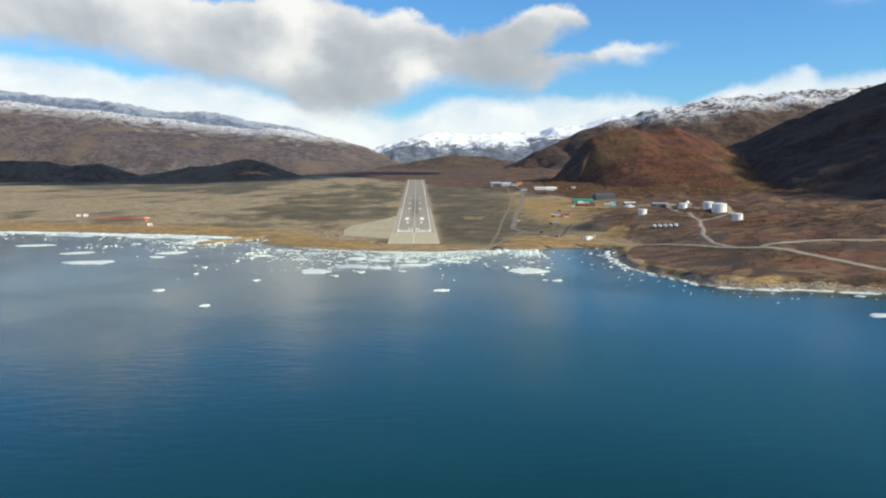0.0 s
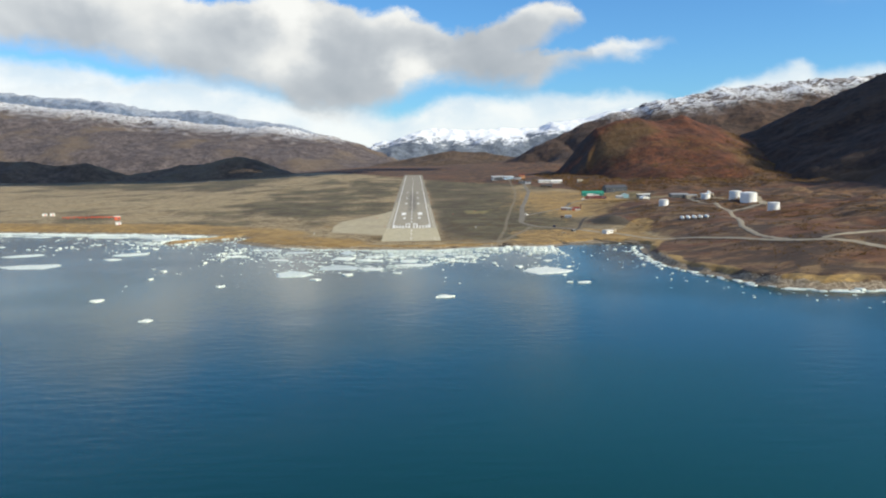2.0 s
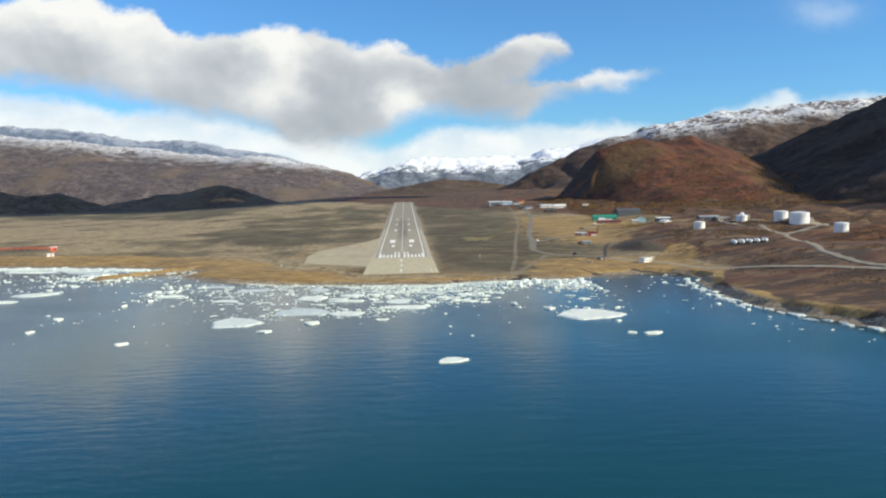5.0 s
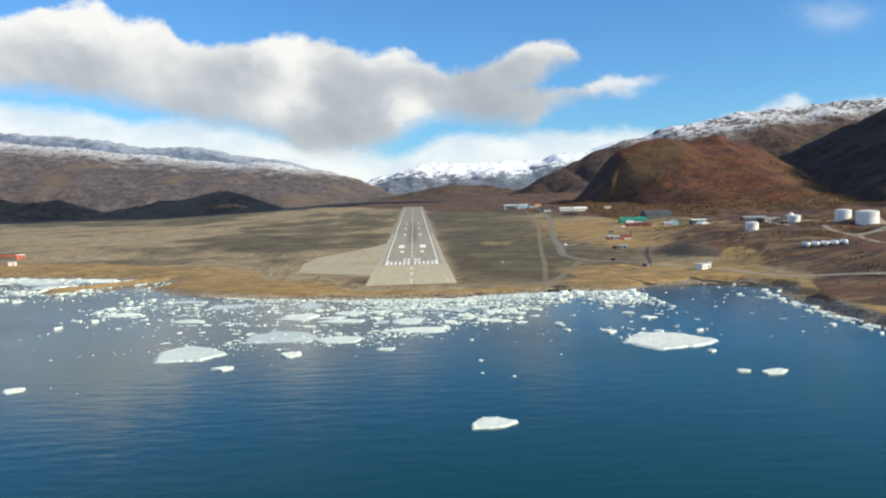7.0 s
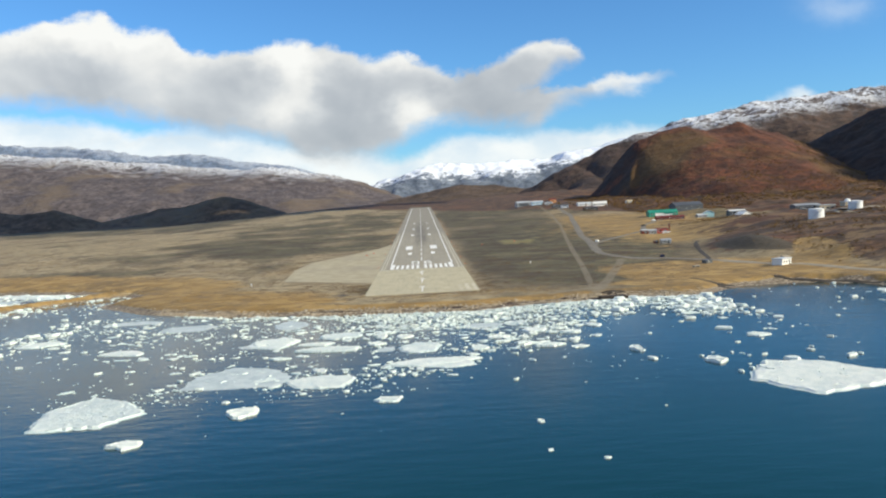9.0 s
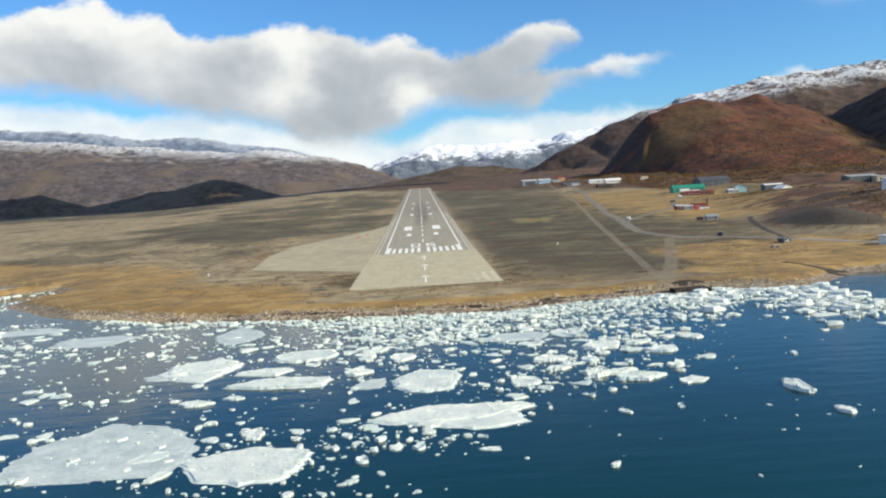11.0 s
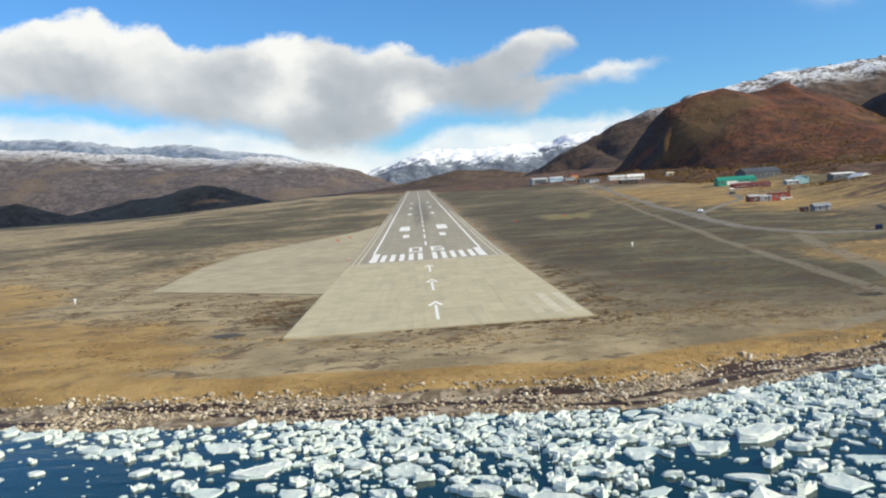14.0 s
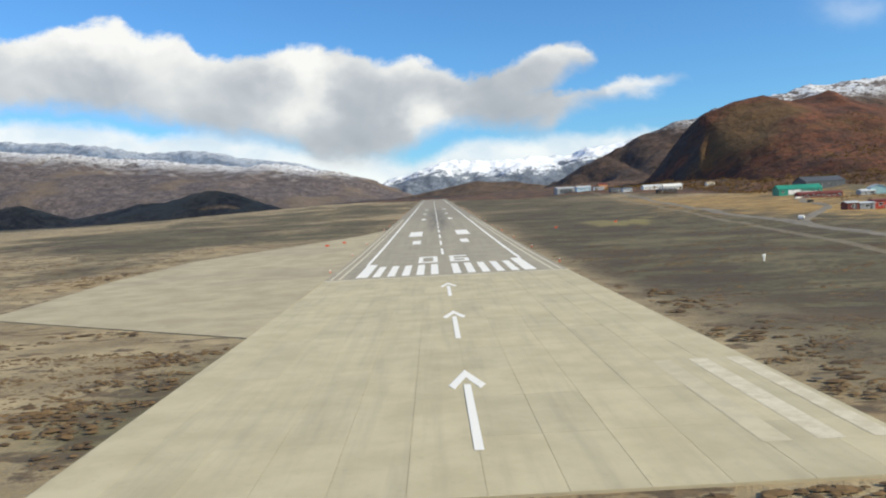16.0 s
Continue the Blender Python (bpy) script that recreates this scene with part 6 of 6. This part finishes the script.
def scatter_stones():
    rs = np.random.RandomState(23)
    meshes = [rock_mesh(50 + q) for q in range(9)]
    p = shore_points(290, -0.3, 8.5, -75, 75, rs)
    z = ground_z(p[:, 0], p[:, 1]) * U
    for (x, y), h in zip(p, z):
        r = rs.choice([0.16, 0.22, 0.30, 0.48], p=[0.3, 0.38, 0.25, 0.07])
        ob = new("boulder", meshes[rs.randint(9)])
        ob.matrix_world = pose(x * U, y * U, h + r * 0.18, rs.uniform(-20, 20), rs.uniform(-20, 20), rs.uniform(0, 360)) @ Matrix.Diagonal((r, r * rs.uniform(0.7, 1), r, 1))
        tagged(ob, "rounded tan boulder on the stony shore", "boulder", "shore boulders")
    p = np.concatenate([shore_points(14000, -0.3, 8.2, -130, 130, rs), shore_points(3000, -0.3, 9.5, -260, 260, rs)])
    p = p[fbm(p[:, 0] / 7, p[:, 1] / 2.2, 3) > 0.42]
    z = ground_z(p[:, 0], p[:, 1]) * U
    proto = [(np.array([q.co[:] for q in me.vertices]), [tuple(q.vertices) for q in me.polygons]) for me in meshes]
    v, f = [], []
    for (x, y), h in zip(p, z):
        co, fa = proto[rs.randint(9)]
        r, t = rs.choice([0.10, 0.14, 0.20, 0.30], p=[0.35, 0.37, 0.22, 0.06]), rs.rand() * 6.28
        b = len(v)
        c, s = math.cos(t) * r, math.sin(t) * r
        v += [(x * U + q[0] * c - q[1] * s, y * U + q[0] * s + q[1] * c, h + q[2] * r + r * 0.2) for q in co]
        f += [tuple(b + i for i in w) for w in fa]
    ob = link_mesh("shore_stones", v, f, M_STONE)
    tagged(ob, "band of loose tan stones along the waterline", "stones", kind="stuff")


scatter_stones()


def seaweed():
    """Dark wet bands of seaweed between the stones."""
    rs = np.random.RandomState(5)
    for k in range(26):
        x = -95 + 7.6 * k + rs.uniform(-3, 3)
        lo = rs.choice([1.6, 3.6, 5.8])
        ys = np.linspace(-205, -150, 400)
        d = shore_distance(np.full(400, x), ys)
        y = ys[int(np.argmin(np.abs(d - lo)))]
        n, half, wid = 15, rs.uniform(4, 11), rs.uniform(0.5, 1.4)
        v, f = [], []
        for i in range(n):
            px = x + half * (2 * i / (n - 1) - 1)
            dd = shore_distance(np.full(400, px), ys)
            py = ys[int(np.argmin(np.abs(dd - lo)))]
            w = wid * math.sqrt(max(0.02, 1 - (2 * i / (n - 1) - 1) ** 2)) * rs.uniform(0.6, 1.2)
            for j, o in enumerate((-w, -0.4 * w, 0.4 * w, w)):
                oy = py + o + rs.uniform(-0.15, 0.15)
                v.append((px * U, oy * U, gz(px, oy) + (0.09 if j in (1, 2) else 0.02)))
        for i in range(n - 1):
            f += [(i * 4 + j, (i + 1) * 4 + j, (i + 1) * 4 + j + 1, i * 4 + j + 1) for j in range(3)]
        ob = link_mesh("seaweed_band", v, f, M_WEED, None, False)
        tagged(ob, "dark red-brown seaweed washed up between stones", "seaweed", "seaweed bands")


seaweed()


def tufts(name, p, size, mat, label, rs, blades=7, spread=0.6, flat=0.5):
    """Clumps of thin leaning blades."""
    z = ground_z(p[:, 0], p[:, 1]) * U
    v, f = [], []
    for (x, y), h in zip(p, z):
        sz = size * rs.uniform(0.6, 1.4)
        for _ in range(blades):
            a, r = rs.rand() * 6.28, rs.rand() * sz * spread
            bx, by = x * U + math.cos(a) * r, y * U + math.sin(a) * r
            lean, w, hh = rs.uniform(-0.5, 0.5, 2) * sz, sz * 0.16, sz * rs.uniform(0.5, 1.1) * flat * 2
            t = rs.rand() * 3.14
            b = len(v)
            v += [(bx - math.cos(t) * w, by - math.sin(t) * w, h - 0.06), (bx + math.cos(t) * w, by + math.sin(t) * w, h - 0.06), (bx + lean[0], by + lean[1], h + hh)]
            f.append((b, b + 1, b + 2))
    ob = link_mesh(name, v, f, mat)
    return tagged(ob, label, "plants", kind="stuff")


def scatter_plants():
    rs = np.random.RandomState(31)
    p = shore_points(9000, 7.5, 46, -130, 130, rs)
    keep = fbm(p[:, 0] / 18, p[:, 1] / 18, 3) + 0.3 * (1 - smooth(shore_distance(p[:, 0], p[:, 1]), 11, 16)) > 0.58
    tufts("dry_grass", p[keep], 0.17, M_STRAW, "straw-coloured dry grass above the shore", rs, 9, 2.4)
    # low heath cushions on the gravel
    n = 60000
    x, y = rs.uniform(-190, 170, n), rs.uniform(-172, 210, n)
    clump = fbm(x / 13 + 40, y / 9, 4)
    ok = (shore_distance(x, y) > 30) & (clump > 0.585) & ~((np.abs(x) < 31) & (y > -150)) & ~((x < -28) & (x > -92) & (y > -84 + (-29 - x) * 0.65) & (y < 215))
    edge = (y > -155) & (y < -148.4) & (x > -12) & (x < 34) & (clump > 0.47)
    ok = (ok | edge) & (rs.rand(n) < 0.9 * (1 - smooth(y, 60, 210)))
    p = np.stack([x, y], 1)[ok]
    # single tufts strewn over the bare gravel before the paving
    x, y = rs.uniform(-75, 95, 26000), rs.uniform(-176, -90, 26000)
    clump = fbm(x / 5 + 11, y / 3.4, 4) + 0.35 * (fbm(x / 30, y / 22, 2) - 0.5)
    ok = (clump > 0.55) & (shore_distance(x, y) > 20) & ~((np.abs(x) < 29.5) & (y > -148)) & ~((x < -28) & (y > -84 + (-29 - x) * 0.65))
    lone = np.stack([x, y], 1)[ok]
    p, fine = np.concatenate([p, lone]), np.concatenate([np.ones(len(p)), np.full(len(lone), 0.55)])
    z = ground_z(p[:, 0], p[:, 1]) * U
    v, f = [], []
    for (px, py), h, q in zip(p, z, fine):
        r, k = (0.10 + 0.45 * rs.rand() ** 1.6) * q, 7
        b = len(v)
        for i in range(k):
            a = 6.283 * i / k
            q = r * rs.uniform(0.6, 1.25)
            v.append((px * U + math.cos(a) * q * 1.5, py * U + math.sin(a) * q, h - 0.03))
        for i in range(k):
            a = 6.283 * i / k + 0.4
            q = r * rs.uniform(0.25, 0.6)
            v.append((px * U + math.cos(a) * q * 1.4, py * U + math.sin(a) * q, h + r * rs.uniform(0.05, 0.17)))
        for i in range(k):
            n = (i + 1) % k
            f.append((b + i, b + n, b + k + n, b + k + i))
        f.append(tuple(range(b + k, b + 2 * k)))
    ob = link_mesh("heath", v, f, M_HEATH)
    tagged(ob, "low russet heath cushions on the gravel", "plants", kind="stuff")


scatter_plants()


def bush_row(spots, seed):
    """Autumn bushes under the mountain: short stems with crowns of small leaf clumps."""
    rng = random.Random(seed)
    for x, y, s in spots:
        ob = base_at("bush", x, y)
        bm = bmesh.new()
        lathe(bm, [(0.12 * s, -0.3), (0.08 * s, 0.8 * s), (0.03 * s, 1.6 * s)], 6)
        part("trunk", bm, M_BARK, ob)
        v, f = [], []
        for _ in range(150):
            c = Vector((rng.gauss(0, 0.55), rng.gauss(0, 0.55), 1.25 + rng.gauss(0, 0.42))) * s
            q = rng.uniform(0.12, 0.28) * s
            b = len(v)
            for _ in range(3):
                v.append(tuple(c + Vector((rng.uniform(-1, 1), rng.uniform(-1, 1), rng.uniform(-1, 1))) * q))
            f.append((b, b + 1, b + 2))
        me = link_mesh("crown", v, f, M_BUSH, ob)
        tagged(ob, "yellowing autumn bush below the mountain", "bush", "autumn bushes")


_rng = random.Random(77)
bush_row([(230 + 9 * q + _rng.uniform(-4, 4), 960 - 5.5 * q + _rng.uniform(-25, 25), _rng.uniform(1.6, 2.8)) for q in range(46)], 8)


def slope_z(name, x, y):
    """Height in plan units of a massif at places of the plan."""
    x0, y0, step, H = RELIEF[name]
    i = np.clip(((y - y0) / step).astype(int), 0, H.shape[0] - 1)
    j = np.clip(((x - x0) / step).astype(int), 0, H.shape[1] - 1)
    return H[i, j]


def scrub(name, x, y, z, low, high, rs, label, mat=M_SCRUB):
    """Thickets of small leaf clumps, each a handful of leaning leaves."""
    size = np.repeat(rs.uniform(low, high, len(x)), 9)[:, None]
    c = np.repeat(np.stack([x * U, y * U, z * U], 1), 9, 0) + rs.normal(0, 1, (9 * len(x), 3)) * size * (0.6, 0.6, 0.35)
    c[:, 2] += size[:, 0] * 0.6
    v = (c[:, None] + rs.uniform(-0.6, 0.6, (len(c), 3, 3)) * size[:, None]).reshape(-1, 3).tolist()
    f = [(3 * i, 3 * i + 1, 3 * i + 2) for i in range(len(c))]
    tagged(link_mesh(name, v, f, mat), label, "plants", kind="stuff")


def slope_scrub():
    rs = np.random.RandomState(41)
    x, y = rs.uniform(330, 1250, 24000), rs.uniform(630, 1330, 24000)
    z = np.maximum(slope_z("mountain_brown", x, y), ground_z(x, y))
    ok = (z < 150) & (fbm(x / 70, y / 70, 3) + 0.30 * (1 - smooth(z, 25, 90)) > 0.54) & (x + 0.45 * (y - 600) > 345)
    scrub("hillside_scrub", x[ok], y[ok], z[ok], 0.6, 1.5, rs, "yellow and brown birch scrub on the slopes")
    x, y = rs.uniform(560, 980, 2600), rs.uniform(720, 1190, 2600)
    z = np.maximum(slope_z("mountain_brown", x, y), ground_z(x, y))
    ok = (z < 130) & (fbm(x / 45 + 3, y / 45, 3) > 0.55)
    scrub("yellow_birches", x[ok], y[ok], z[ok], 0.7, 1.5, rs, "yellow autumn birches dotted over the russet slope", M_BIRCH)
    x, y = rs.uniform(215, 560, 30000), rs.uniform(-480, 420, 30000)
    thick = fbm(x / 42 + 9, y / 42, 4) + 0.5 * (fbm(x / 12, y / 12, 2) - 0.5)
    ok = (shore_distance(x, y) > 9) & (thick > 0.53) & (rs.rand(30000) < smooth(x - 0.12 * np.maximum(y, 0), 215, 300))
    for p, q in ROAD_LINES:
        ok &= np.hypot(x[:, None] - p[None], y[:, None] - q[None]).min(1) > 6.0
    scrub("dwarf_shrub", x[ok], y[ok], ground_z(x[ok], y[ok]), 0.35, 0.8, rs, "dark brown dwarf shrubs on the shore slope")


slope_scrub()
